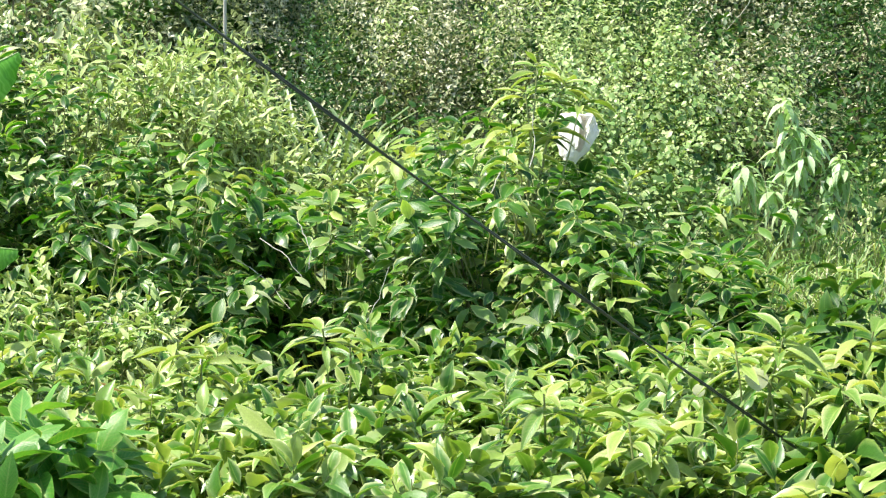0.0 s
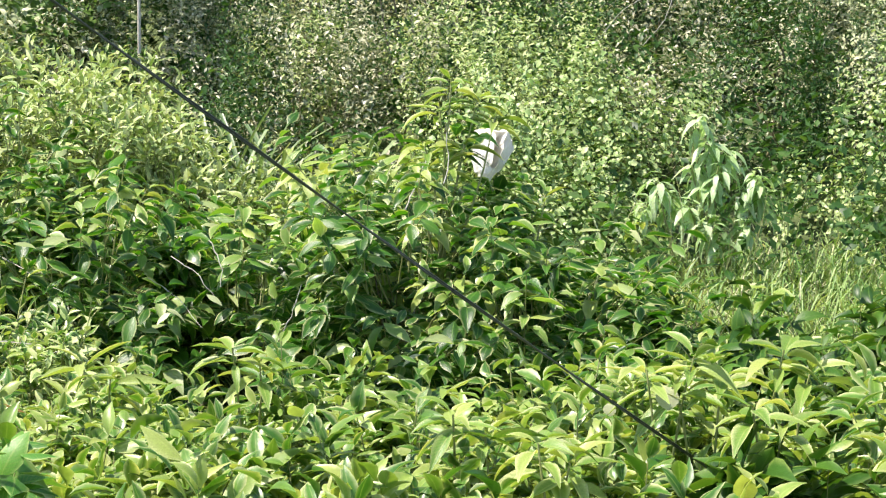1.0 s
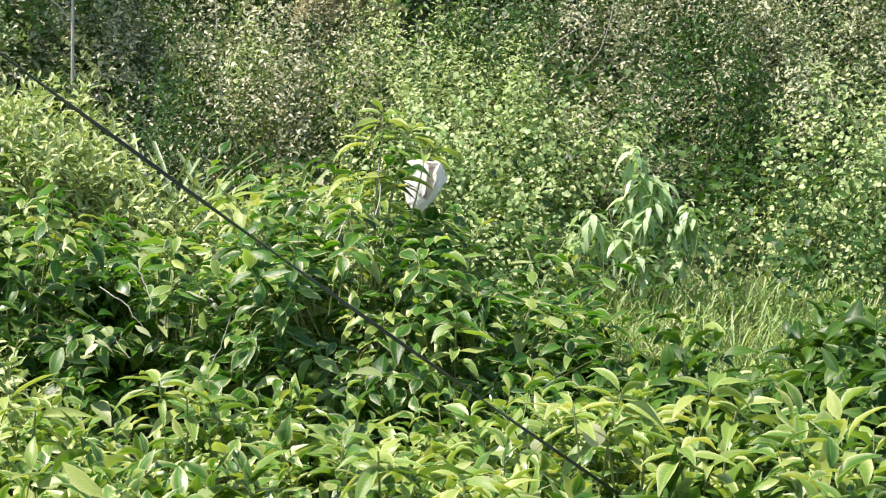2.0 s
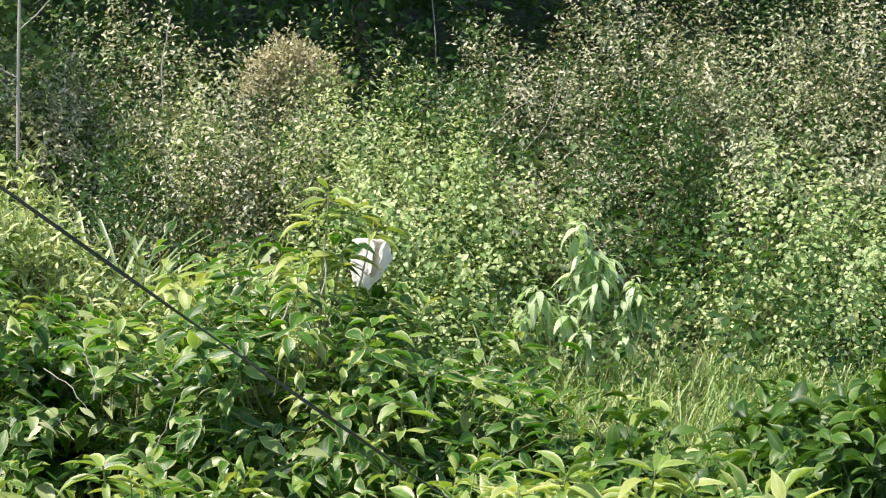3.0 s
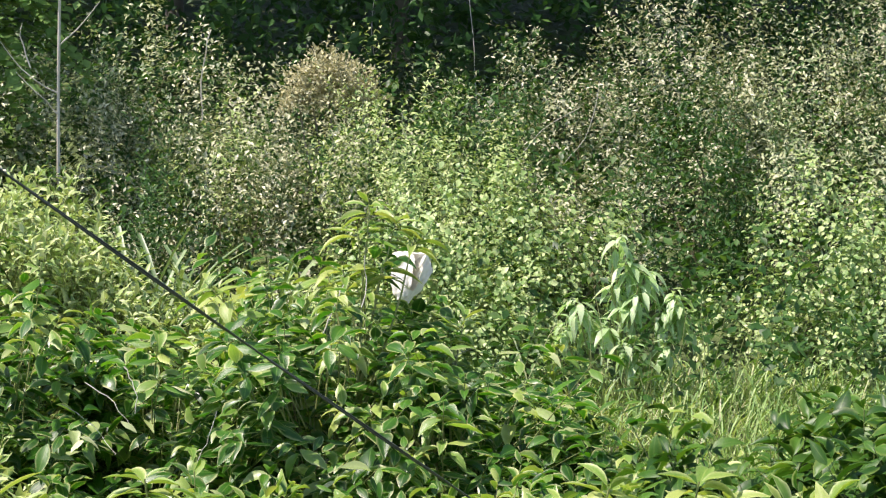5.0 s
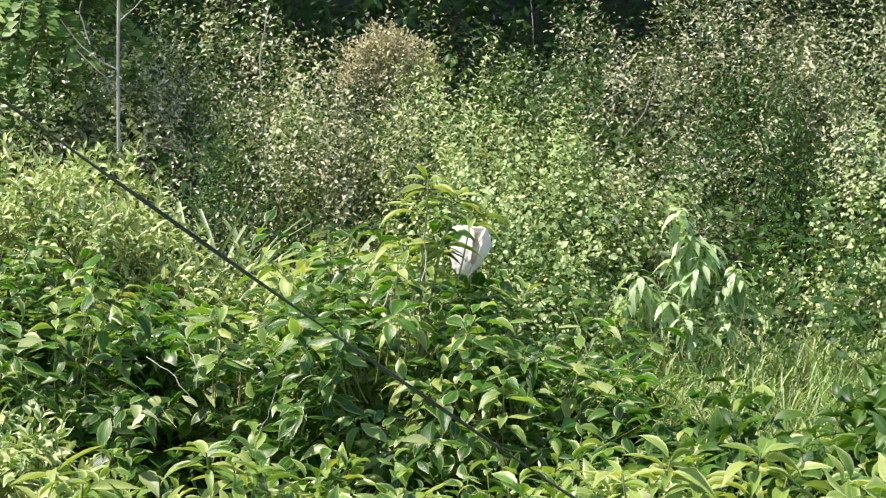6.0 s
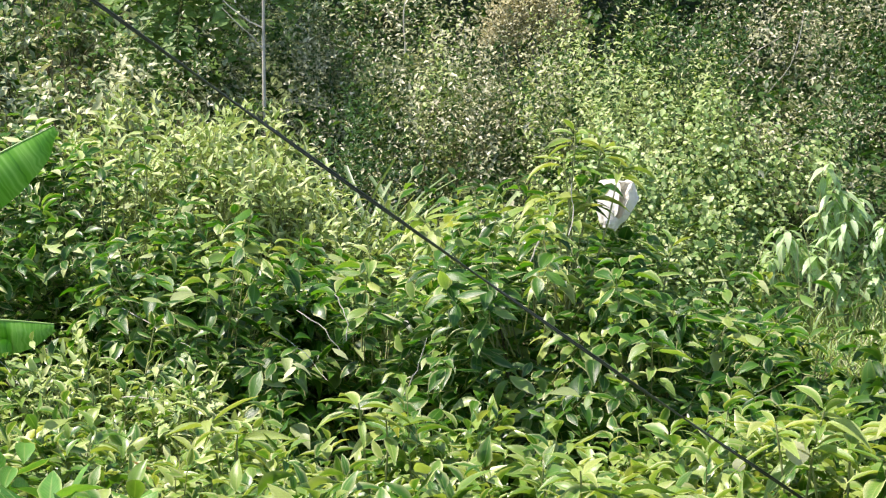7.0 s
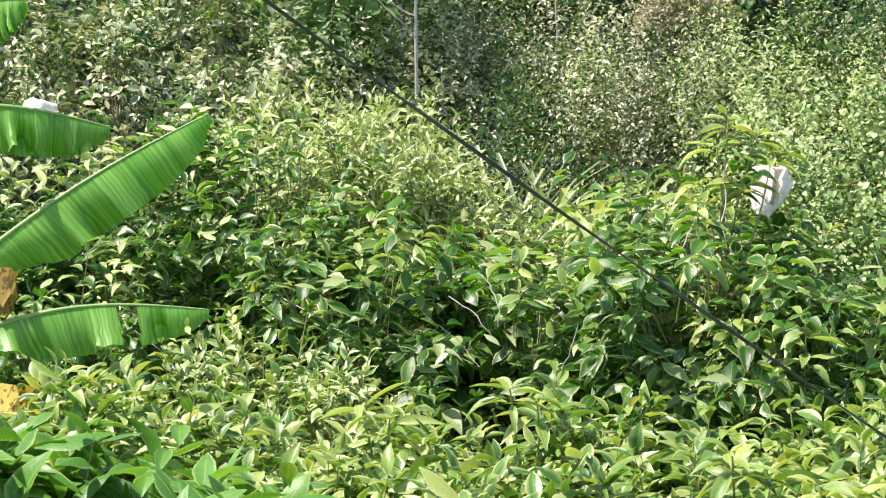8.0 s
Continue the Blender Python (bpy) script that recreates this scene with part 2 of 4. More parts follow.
def fast_mesh(name, verts, quads, uvs, material):
    """A mesh of quads from arrays; uvs are per corner of each quad."""
    me = bpy.data.meshes.new(name)
    verts, quads = np.asarray(verts, np.float32), np.asarray(quads, np.int32)
    me.vertices.add(len(verts))
    me.vertices.foreach_set("co", verts.ravel())
    me.loops.add(quads.size)
    me.loops.foreach_set("vertex_index", quads.ravel())
    me.polygons.add(len(quads))
    me.polygons.foreach_set("loop_start", np.arange(0, quads.size, 4, dtype=np.int32))
    if uvs is not None:
        me.uv_layers.new(name="leaf").uv.foreach_set("vector", np.asarray(uvs, np.float32).ravel())
    me.polygons.foreach_set("use_smooth", np.ones(len(quads), bool))
    me.update(calc_edges=True)
    me.materials.append(material)
    return me


PROFILES = {
    "ellipse": lambda s: math.sin(math.pi * s ** 0.9) ** 0.8,
    "pointed": lambda s: math.sin(math.pi * s ** 0.85) ** 1.05,
    "lance": lambda s: math.sin(math.pi * s ** 0.72) ** 1.1,
    "heart": lambda s: (1.0 - s) ** 0.62 * min(1.0, (s * 7) ** 0.6 + 0.25) * 1.15,
    "strap": lambda s: (1.0 - s ** 1.7) ** 0.9 * (0.7 + 0.3 * min(1, 3 * s)),
}


class Blade:
    """A leaf along +y, its face up: folded along the midrib, arched towards the tip."""

    def __init__(self, profile, width, fold, arch, parts, twist=0.0, wave=0.0, stalk=0.08):
        verts, uv = [], []
        y = z = 0.0
        for i in range(parts + 1):
            s = i / parts
            a = -arch * s + 0.25 * arch
            if i:
                y, z = y + math.cos(a) / parts, z + math.sin(a) / parts
            w = max(0.012, 0.5 * width * PROFILES[profile](min(0.995, max(0.005, s))))
            lift = math.tan(fold) * w
            for side in (-1, 0, 1):
                t = twist * s
                dx, dz = side * w, abs(side) * lift + (side != 0) * wave * w * math.sin(9 * s + side)
                verts.append((dx * math.cos(t) - dz * math.sin(t), y + stalk, z + dx * math.sin(t) + dz * math.cos(t)))
                uv.append((0.5 + 0.5 * side, s))
        self.verts = np.array(verts)
        q = []
        for i in range(parts):
            for k in (0, 1):
                a = 3 * i + k
                q.append((a, a + 1, a + 4, a + 3))
        self.quads, self.uv = np.array(q), np.array(uv)[np.array(q)]


def blades(profile, width, fold, arch, parts, count=6, roofs=0, **more):
    return [Blade(profile, width * RNG.uniform(0.85, 1.15), fold * RNG.uniform(0.5, 1.4) * (-0.7 if k < roofs else 1.0), arch * RNG.uniform(0.3, 1.5), parts, RNG.uniform(-0.5, 0.5), **more) for k in range(count)]


B_GLOSSY = blades("pointed", 0.42, 0.55, 0.95, 5, 12, roofs=3, wave=0.12)
B_BROAD = blades("pointed", 0.42, 0.5, 0.8, 5, 12, roofs=6, wave=0.08)
B_LONG = blades("pointed", 0.27, 0.6, 1.0, 7, 8, wave=0.12)
B_SMALL = blades("ellipse", 0.50, 0.4, 0.7, 3, 6)
B_SMALL_LANCE = blades("lance", 0.34, 0.4, 0.8, 3, 6)
B_HEART = blades("heart", 0.95, 0.25, 0.5, 3, 6)
B_SILVER = blades("lance", 0.26, 0.35, 0.9, 5, 6)
B_STRAP = blades("strap", 0.036, 0.5, 1.5, 6, 6, stalk=0.0)
B_GRASS = blades("strap", 0.022, 0.4, 1.1, 4, 8, stalk=0.0)
B_FAR = blades("pointed", 0.40, 0.4, 0.7, 2, 8)
B_TINY = blades("ellipse", 0.5, 0.2, 0.3, 2, 4)


def frames(ahead, up):
    """Rotations (n, 3, 3) whose y axis is ahead and whose z axis is as near up as may be."""
    y = ahead / np.linalg.norm(ahead, axis=1, keepdims=True)
    x = np.cross(y, up)
    x /= np.linalg.norm(x, axis=1, keepdims=True) + 1e-9
    return np.stack([x, y, np.cross(x, y)], 2)


def unit(v):
    return v / (np.linalg.norm(v, axis=-1, keepdims=True) + 1e-9)


def sprigs(base, along, length, leaves, size, spread=(45, 75), droop=0.0, start=0.25, vary=0.25, face_up=0.5, flat=1.0):
    """Leaves round shoots: places, rotations and sizes. base, along: (n, 3); spread: degrees from the shoot, tip to foot."""
    n = len(base)
    d = unit(along)
    e = unit(np.cross(d, np.array([0.13, 0.31, 0.94]) + 0 * d) + 1e-4)
    f = np.cross(d, e)
    P, R, S = [], [], []
    turn = RNG.uniform(0, 6.28, n)
    for k in range(leaves):
        s = 1 - (1 - start) * k / max(1, leaves - 1)
        a = turn + 2.4 * k + RNG.normal(0, 0.25, n)
        out = np.cos(a)[:, None] * e + np.sin(a)[:, None] * f
        lean = np.radians(spread[0] + (spread[1] - spread[0]) * k / max(1, leaves - 1) + RNG.normal(0, 11, n))[:, None]
        way = np.cos(lean) * d + np.sin(lean) * out
        way[:, 2] *= flat
        way[:, 2] -= droop * RNG.uniform(0.4, 1.3, n)
        up = unit(d * (1 - face_up) + np.array([0, 0, face_up]) + RNG.normal(0, 0.22, (n, 3)))
        P.append(base + d * (np.asarray(length).reshape(-1, 1) * s))
        R.append(frames(way, up))
        grow = 0.7 + 0.3 * min(1.0, k / 2)
        S.append(size * grow * RNG.uniform(1 - vary, 1 + vary, n))
    return np.concatenate(P), np.concatenate(R), np.concatenate(S)


def dome(n, centre, radii, lump=0.16, deep=0.35, low=-0.15, front=None, lean=0.5, clump=0, square=False):
    """Points in the outer shell of an uneven mound and the way shoots point there. deep: how far in the shell reaches."""
    d = unit(RNG.normal(size=(int(n * 2.6) + 20, 3)))
    d = d[d[:, 2] > low]
    if front is not None:
        d = d[(d[:, 1] < front) | (RNG.random(len(d)) < 0.25)]
    d = d[:n]
    gather = 0
    if clump:
        heads = d[:max(4, n // clump)]
        pick = RNG.integers(0, len(heads), len(d))
        off = RNG.normal(0, 1, d.shape) * (0.75 / math.sqrt(len(heads)))
        d = unit(heads[pick] + off)
        gather = RNG.uniform(-0.5, 0.5, len(heads))[pick] * 1.3 - 9.0 * (off ** 2).sum(1)
    ph = RNG.uniform(0, 6.28, 6)
    wob = (np.sin(4.1 * d[:, 0] + ph[0]) + np.sin(4.7 * d[:, 1] + ph[1]) + np.sin(5.3 * d[:, 2] + ph[2]) + np.sin(9.7 * d[:, 0] + 6 * d[:, 2] + ph[3]) + np.sin(11 * d[:, 1] - 7 * d[:, 0] + ph[4])) / 2.6
    r = (1 + lump * (wob + gather)) * (1 - deep * RNG.random(len(d)) ** 2.0)
    if square:
        d = d / ((np.abs(d) ** 5).sum(1, keepdims=True) ** 0.2)
    p = np.array(centre) + d * np.array(radii) * r[:, None]
    way = unit(d / np.array(radii)) * (1 - lean) + np.array([0, 0, lean]) + RNG.normal(0, 0.22, (len(d), 3))
    return p, unit(way), r


def join_leaves(name, kinds, P, R, S, material):
    pick = RNG.integers(0, len(kinds), len(P))
    V, Q, U, base = [], [], [], 0
    for k, b in enumerate(kinds):
        m = pick == k
        c = int(m.sum())
        if not c:
            continue
        v = np.einsum("nij,kj->nki", R[m] * S[m][:, None, None], b.verts) + P[m][:, None]
        V.append(v.reshape(-1, 3))
        Q.append((b.quads[None] + (np.arange(c) * len(b.verts))[:, None, None] + base).reshape(-1, 4))
        U.append(np.broadcast_to(b.uv, (c, *b.uv.shape)).reshape(-1, 2))
        base += c * len(b.verts)
    return fast_mesh(name, np.concatenate(V), np.concatenate(Q), np.concatenate(U), material)


def tubes(name, lines, material, sides=5):
    """Tapered tubes along lines of (points, first radius, last radius) in one mesh."""
    V, Q, base = [], [], 0
    for pts, r0, r1 in lines:
        pts = np.asarray(pts, float)
        n = len(pts)
        t = unit(np.gradient(pts, axis=0))
        e = unit(np.cross(t, np.array([0.3, 0.2, 0.93]) + 0 * t) + 1e-5)
        f = np.cross(t, e)
        a = np.arange(sides) * 2 * math.pi / sides
        r = np.linspace(r0, r1, n)[:, None, None]
        ring = pts[:, None] + r * (np.cos(a)[None, :, None] * e[:, None] + np.sin(a)[None, :, None] * f[:, None])
        V.append(ring.reshape(-1, 3))
        i, k = np.meshgrid(np.arange(n - 1), np.arange(sides), indexing="ij")
        k2 = (k + 1) % sides
        Q.append(np.stack([i * sides + k, i * sides + k2, (i + 1) * sides + k2, (i + 1) * sides + k], -1).reshape(-1, 4) + base)
        base += n * sides
    return fast_mesh(name, np.concatenate(V), np.concatenate(Q), None, material)


def bend(a, b, sag=0.1, n=6):
    """A bowed line from a to b."""
    a, b = np.asarray(a, float), np.asarray(b, float)
    s = np.linspace(0, 1, n)[:, None]
    side = RNG.normal(0, 1, 3) * np.linalg.norm(b - a) * sag
    return a + (b - a) * s + side * np.sin(math.pi * s) + RNG.normal(0, 0.0025, (n, 3)) * (s > 0) * (s < 1)


def thing(name, at, label, category, group=""):
    ob = new(name)
    ob.location = at
    ob.empty_display_size = 0.1
    return tagged(ob, label, category, group)


def child(name, mesh, parent, label="", kind=""):
    """Links a mesh given in world places as a part of parent."""
    ob = new(name, mesh)
    ob.parent = parent
    if parent.parent is None:
        ob.location = -parent.location
    if label or kind:
        tagged(ob, label=label, kind=kind)
    return ob


LEAF_MESHES = {}


def leaf_meshes(kinds, material):
    key = (id(kinds), material.name)
    if key not in LEAF_MESHES:
        LEAF_MESHES[key] = [fast_mesh("leaf", b.verts, b.quads, b.uv, material) for b in kinds]
    return LEAF_MESHES[key]


def add_leaves(ob, kinds, material, P, R, S, singles=0, order=None, name="leaf", rest="foliage"):
    """Leaves of a plant: the outermost as parts of their own, the others joined."""
    if singles:
        idx = np.argsort(-order if order is not None else RNG.random(len(P)))
        near, far = idx[:singles], idx[singles:]
        meshes = leaf_meshes(kinds, material)
        at = np.array(ob.location)
        for i in near:
            o = new(name, meshes[int(RNG.integers(len(meshes)))])
            o.parent = ob
            m = np.eye(4)
            m[:3, :3], m[:3, 3] = R[i] * S[i], P[i] - at
            o.matrix_basis = Matrix(m.tolist())
    else:
        far = np.arange(len(P))
    if len(far):
        child(rest, join_leaves(rest, kinds, P[far], R[far], S[far], material), ob, kind="stuff")


def ground_z(x, y):
    if y < 8.4:
        z = 1.25 * (max(0.0, min(1.0, (y - 1.0) / 7.4)) ** 1.3)
    elif y < 9.3:
        z = 1.25
    else:
        z = 1.25 + 0.27 * min(y - 9.3, 6) + 0.10 * max(0, min(y - 15.3, 40))
    z += 0.10 * max(0, -x - 1.0) * max(0, min(1, (y - 5) / 3)) * (1 if x > -8 else 8 / -(x - 1e-6)) if x < -1 else 0
    return z + 0.03 * math.sin(2.1 * x + 1.3 * y) + 0.02 * math.sin(4.3 * x - 3.1 * y)


def shrub(name, label, category, base_xy, centre, radii, n, kinds, material, size, leaves=5, length=0.16, spread=(40, 75), droop=0.15, singles=0, stems=5, group="",
          lump=0.16, deep=0.35, low=-0.15, lean=0.5, front=None, clump=0, square=False, twig=True, face_up=0.5, second=None, stem_material=None, start=0.25, crown=0.0, flat=1.0):
    """A shrub: stems from the ground, shoots over its outside, leaves round the shoots."""
    bx, by = base_xy
    at = (bx, by, ground_z(bx, by))
    ob = thing(name, at, label, category, group)
    p, way, r = dome(n, centre, radii, lump, deep, low, front, lean, clump, square)
    ln = length * RNG.uniform(0.6, 1.4, len(p))
    P, R, S = sprigs(p, way, ln, leaves, size, spread, droop, face_up=face_up, start=start, flat=flat)
    order = np.tile(r, leaves) + 0.0 * P[:, 0] - 0.12 * (P[:, 1] - centre[1]) / radii[1]
    if second is not None:
        kinds2, material2, share = second
        # Second-kind leaves grow more frequent towards the top.
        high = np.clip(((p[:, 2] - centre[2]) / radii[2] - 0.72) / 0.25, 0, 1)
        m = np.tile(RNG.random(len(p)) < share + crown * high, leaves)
        add_leaves(ob, kinds2, material2, P[m], R[m], S[m], singles // 5, order[m], rest="young_foliage")
        P, R, S, order = P[~m], R[~m], S[~m], order[~m]
        singles -= singles // 5
    add_leaves(ob, kinds, material, P, R, S, singles, order)
    hub = np.array(centre, float)
    for _ in range(stems):
        q = p[RNG.integers(len(p))] * 0.85 + hub * 0.15
        child("stem", tubes("stem", [(bend((bx + RNG.normal(0, 0.06), by + RNG.normal(0, 0.06), at[2] - 0.05), q, 0.07, 7), 0.011, 0.003)], stem_material or M_TWIG), ob)
    if twig:
        keep = RNG.random(len(p)) < 0.5
        inner = p - way * (0.5 * length) - (p - hub) * 0.25
        lines = [(np.array([a, b, c + w * l]), 0.0035, 0.0015) for a, b, c, w, l in zip(inner[keep], (inner * 0.4 + p * 0.6)[keep], p[keep], way[keep], ln[keep])]
        child("twig_growth", tubes("twig_growth", lines, stem_material or M_SHOOT, 3), ob, kind="stuff")
    return ob


# ---- ground ----
def grade(a, b, fine0, fine1, step, far):
    mid = list(np.arange(fine0, fine1 + 1e-6, step))
    left, right, s = [], [], step
    v = fine0
    while v > a:
        s *= far
        v -= s
        left.append(v)
    v, s = fine1, step
    while v < b:
        s *= far
        v += s
        right.append(v)
    return np.array(left[::-1] + mid + right)


gx, gy = grade(-600, 600, -6, 6, 0.2, 1.35), grade(-300, 1500, 0, 16, 0.2, 1.35)
GV = np.array([(x, y, ground_z(x, y)) for y in gy for x in gx])
nx = len(gx)
ii, jj = np.meshgrid(np.arange(len(gy) - 1), np.arange(nx - 1), indexing="ij")
GQ = np.stack([ii * nx + jj, ii * nx + jj + 1, (ii + 1) * nx + jj + 1, (ii + 1) * nx + jj], -1).reshape(-1, 4)
tagged(new("ground", fast_mesh("ground", GV, GQ, None, M_GROUND)), "sloping earth ground with leaf litter and moss", "ground", kind="structure")

# ---- leafy shrubs of the foreground ----
NEAR = "scrambling shrubs below the viewpoint"
for cx, cy, top, rx, ry, n in ((-2.1, 4.9, 1.78, 0.45, 0.6, 160), (-0.95, 4.75, 1.76, 0.5, 0.6, 190), (-0.35, 4.75, 1.73, 0.6, 0.6, 190), (0.35, 4.7, 1.74, 0.55, 0.6, 180),
                               (1.0, 4.9, 1.85, 0.5, 0.6, 150), (-1.9, 5.75, 1.72, 0.6, 0.65, 200), (-1.15, 5.8, 1.63, 0.6, 0.65, 200), (-0.4, 5.85, 1.60, 0.6, 0.65, 200),
                               (0.3, 5.75, 1.63, 0.55, 0.65, 190), (-2.5, 5.7, 1.62, 0.5, 0.6, 140), (-2.3, 6.4, 1.52, 0.5, 0.4, 170)):
    shrub("shrub", "low scrambling shrub with glossy yellow-edged green leaves", "shrub", (cx, cy), (cx, cy, top - 0.42), (rx, ry, 0.40), int(n * 1.6), B_GLOSSY, M_GLOSSY, 0.104 if cy < 5.2 else 0.088,
          6, 0.12, (28, 72), 0.10, 135, 5, NEAR, lump=0.16, deep=0.5, low=0.0, lean=0.6, clump=9, face_up=0.65, flat=0.8, second=(B_GLOSSY, M_YOUNG, 0.3))

# Third one takes M_DEEP, the darkened leaf colour.
for cx, cy, top in ((-1.66, 4.45, 1.93), (-1.28, 4.4, 1.86), (0.62, 4.55, 1.80)):
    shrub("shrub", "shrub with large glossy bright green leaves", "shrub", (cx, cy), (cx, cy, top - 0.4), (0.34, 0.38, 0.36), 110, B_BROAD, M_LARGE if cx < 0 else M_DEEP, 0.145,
          6, 0.14, (40, 80), 0.25, 160, 5, "large-leaved shrubs", lump=0.14, deep=0.4, low=0.0, lean=0.55, clump=8)

for cx, cy, top, rx in ((-1.75, 6.75, 1.66, 0.36), (-2.2, 6.75, 1.50, 0.36), (-1.45, 6.45, 1.56, 0.3)):
    shrub("shrub", "straggly shrub with small pale yellow-green leaves", "shrub", (cx, cy), (cx, cy, top - 0.4), (rx, 0.34, 0.38), 260, B_SMALL_LANCE, M_HERB, 0.066,
          6, 0.13, (30, 75), 0.12, 60, 4, "straggly shrubs", lump=0.18, deep=0.5, low=-0.05, lean=0.5, clump=9, second=(B_GLOSSY, M_GLOSSY, 0.4))

# ---- the mound of the same leaves behind ----
MOUND = "glossy shrubs of the middle mound"
# M_DEEP at the right end puts that slope's shade into the leaves.
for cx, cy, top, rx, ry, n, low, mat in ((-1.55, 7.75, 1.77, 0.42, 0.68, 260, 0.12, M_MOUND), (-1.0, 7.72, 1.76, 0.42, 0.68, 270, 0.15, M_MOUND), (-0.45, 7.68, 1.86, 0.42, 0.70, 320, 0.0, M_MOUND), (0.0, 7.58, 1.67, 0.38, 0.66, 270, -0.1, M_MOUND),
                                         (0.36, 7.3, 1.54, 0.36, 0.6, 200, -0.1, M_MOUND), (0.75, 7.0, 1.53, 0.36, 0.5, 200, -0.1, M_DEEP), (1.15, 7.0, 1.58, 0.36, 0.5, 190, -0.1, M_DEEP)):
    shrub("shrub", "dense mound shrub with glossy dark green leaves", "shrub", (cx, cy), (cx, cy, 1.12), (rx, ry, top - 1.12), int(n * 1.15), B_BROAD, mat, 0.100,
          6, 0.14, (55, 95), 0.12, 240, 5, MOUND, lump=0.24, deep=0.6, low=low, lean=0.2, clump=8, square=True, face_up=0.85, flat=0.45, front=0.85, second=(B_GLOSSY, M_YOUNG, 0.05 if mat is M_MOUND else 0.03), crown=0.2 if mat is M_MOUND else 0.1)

# ---- darker side shrub, its shade put into the leaf colour ----
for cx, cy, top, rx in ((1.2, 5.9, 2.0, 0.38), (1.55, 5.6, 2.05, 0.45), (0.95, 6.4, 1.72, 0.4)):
    shrub("shrub", "shrub with broad deep green leaves, half shade put into their colour", "shrub", (cx, cy), (cx, cy, top - 0.5), (rx, rx + 0.1, 0.5), 190, B_GLOSSY, M_DEEP, 0.105,
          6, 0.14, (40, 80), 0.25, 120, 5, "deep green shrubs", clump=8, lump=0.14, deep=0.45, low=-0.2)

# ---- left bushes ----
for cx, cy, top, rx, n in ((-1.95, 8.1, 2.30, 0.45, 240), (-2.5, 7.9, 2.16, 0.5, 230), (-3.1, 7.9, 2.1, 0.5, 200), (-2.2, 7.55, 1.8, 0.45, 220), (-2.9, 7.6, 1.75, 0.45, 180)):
    shrub("bush", "tall leafy bush with mid-green leaves, highlights in their colour", "bush", (cx, cy), (cx, cy, top - 0.75), (rx, rx + 0.15, 0.75), int(n * 1.2), B_BROAD, M_MOUND, 0.080,
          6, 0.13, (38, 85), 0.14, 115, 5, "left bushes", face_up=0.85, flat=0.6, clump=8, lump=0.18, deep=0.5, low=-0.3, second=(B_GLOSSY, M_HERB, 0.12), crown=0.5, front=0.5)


# ---- plants of the clearing ----
def herb(cx, cy, top, rx, n, name="herb", label="low yellow-green herb patch in full sun"):
    return shrub(name, label, "herb", (cx, cy), (cx, cy, top - 0.45), (rx, rx, 0.45), n, B_SMALL_LANCE, M_HERB, 0.06, 6, 0.11, (25, 70), 0.05, 40, 3, "sunny herbs",
                 lump=0.2, deep=0.5, low=-0.1, lean=0.65)


for a in ((-1.75, 8.8, 2.10, 0.35, 280), (-1.5, 8.8, 2.0, 0.3, 250), (-1.3, 8.75, 1.82, 0.35, 260), (-0.95, 8.7, 1.76, 0.3, 220), (-2.15, 9.0, 2.2, 0.35, 240), (-0.55, 9.0, 1.72, 0.3, 180), (-1.75, 9.4, 2.12, 0.35, 240)):
    herb(*a)

VINES = "heart-leaved vines"
for cx, cy, top, rx, n in ((0.45, 10.1, 2.08, 0.34, 240), (0.05, 9.9, 2.22, 0.42, 330), (0.42, 9.75, 1.92, 0.36, 260), (-0.2, 9.6, 1.85, 0.34, 260), (0.15, 9.4, 1.7, 0.35, 230), (1.65, 10.0, 2.08, 0.42, 300), (1.3, 9.8, 1.8, 0.33, 200), (2.1, 9.9, 2.05, 0.45, 280), (1.75, 9.6, 1.75, 0.4, 220)):
    shrub("vine_mound", "climbing vine mound with light green heart-shaped leaves", "vine", (cx, cy), (cx, cy, top - 0.7), (rx, rx, 0.7), int(n * 2.9), B_HEART, M_HEART, 0.029,
          4, 0.14, (50, 95), 0.45, 60, 4, VINES, twig=False, clump=12, lump=0.2, deep=0.4, low=0.05 if cy < 9.7 else -0.5, lean=0.3, front=0.4, face_up=0.25, second=(B_SMALL, M_HERB, 0.35))


def strap_clump(cx, cy, n, size, label):
    at = (cx, cy, ground_z(cx, cy))
    ob = thing("strap_leaf_clump", at, label, "plant", "strap-leaved clumps")
    a, lean = RNG.uniform(0, 6.28, n), RNG.uniform(0.08, 0.8, n)
    way = np.stack([np.cos(a) * np.sin(lean), np.sin(a) * np.sin(lean), np.cos(lean)], 1)
    out = np.stack([-np.cos(a), -np.sin(a), 0.6 + 0 * a], 1)
    P = np.array(at) + np.stack([RNG.normal(0, 0.05, n), RNG.normal(0, 0.05, n), 0 * a], 1)
    add_leaves(ob, B_STRAP, M_STRAP, P, frames(way, out), size * RNG.uniform(0.75, 1.08, n), n)


strap_clump(-1.25, 9.15, 60, 0.84, "clump of long grey-green sword-shaped leaves")
strap_clump(-0.98, 9.2, 44, 0.78, "clump of long grey-green sword-shaped leaves")
strap_clump(-0.72, 9.2, 44, 0.80, "clump of long dark sword-shaped leaves")
strap_clump(0.53, 8.85, 12, 0.34, "tuft of upright light green reed leaves")
strap_clump(0.25, 9.0, 14, 0.40, "tuft of arching broad grass leaves")


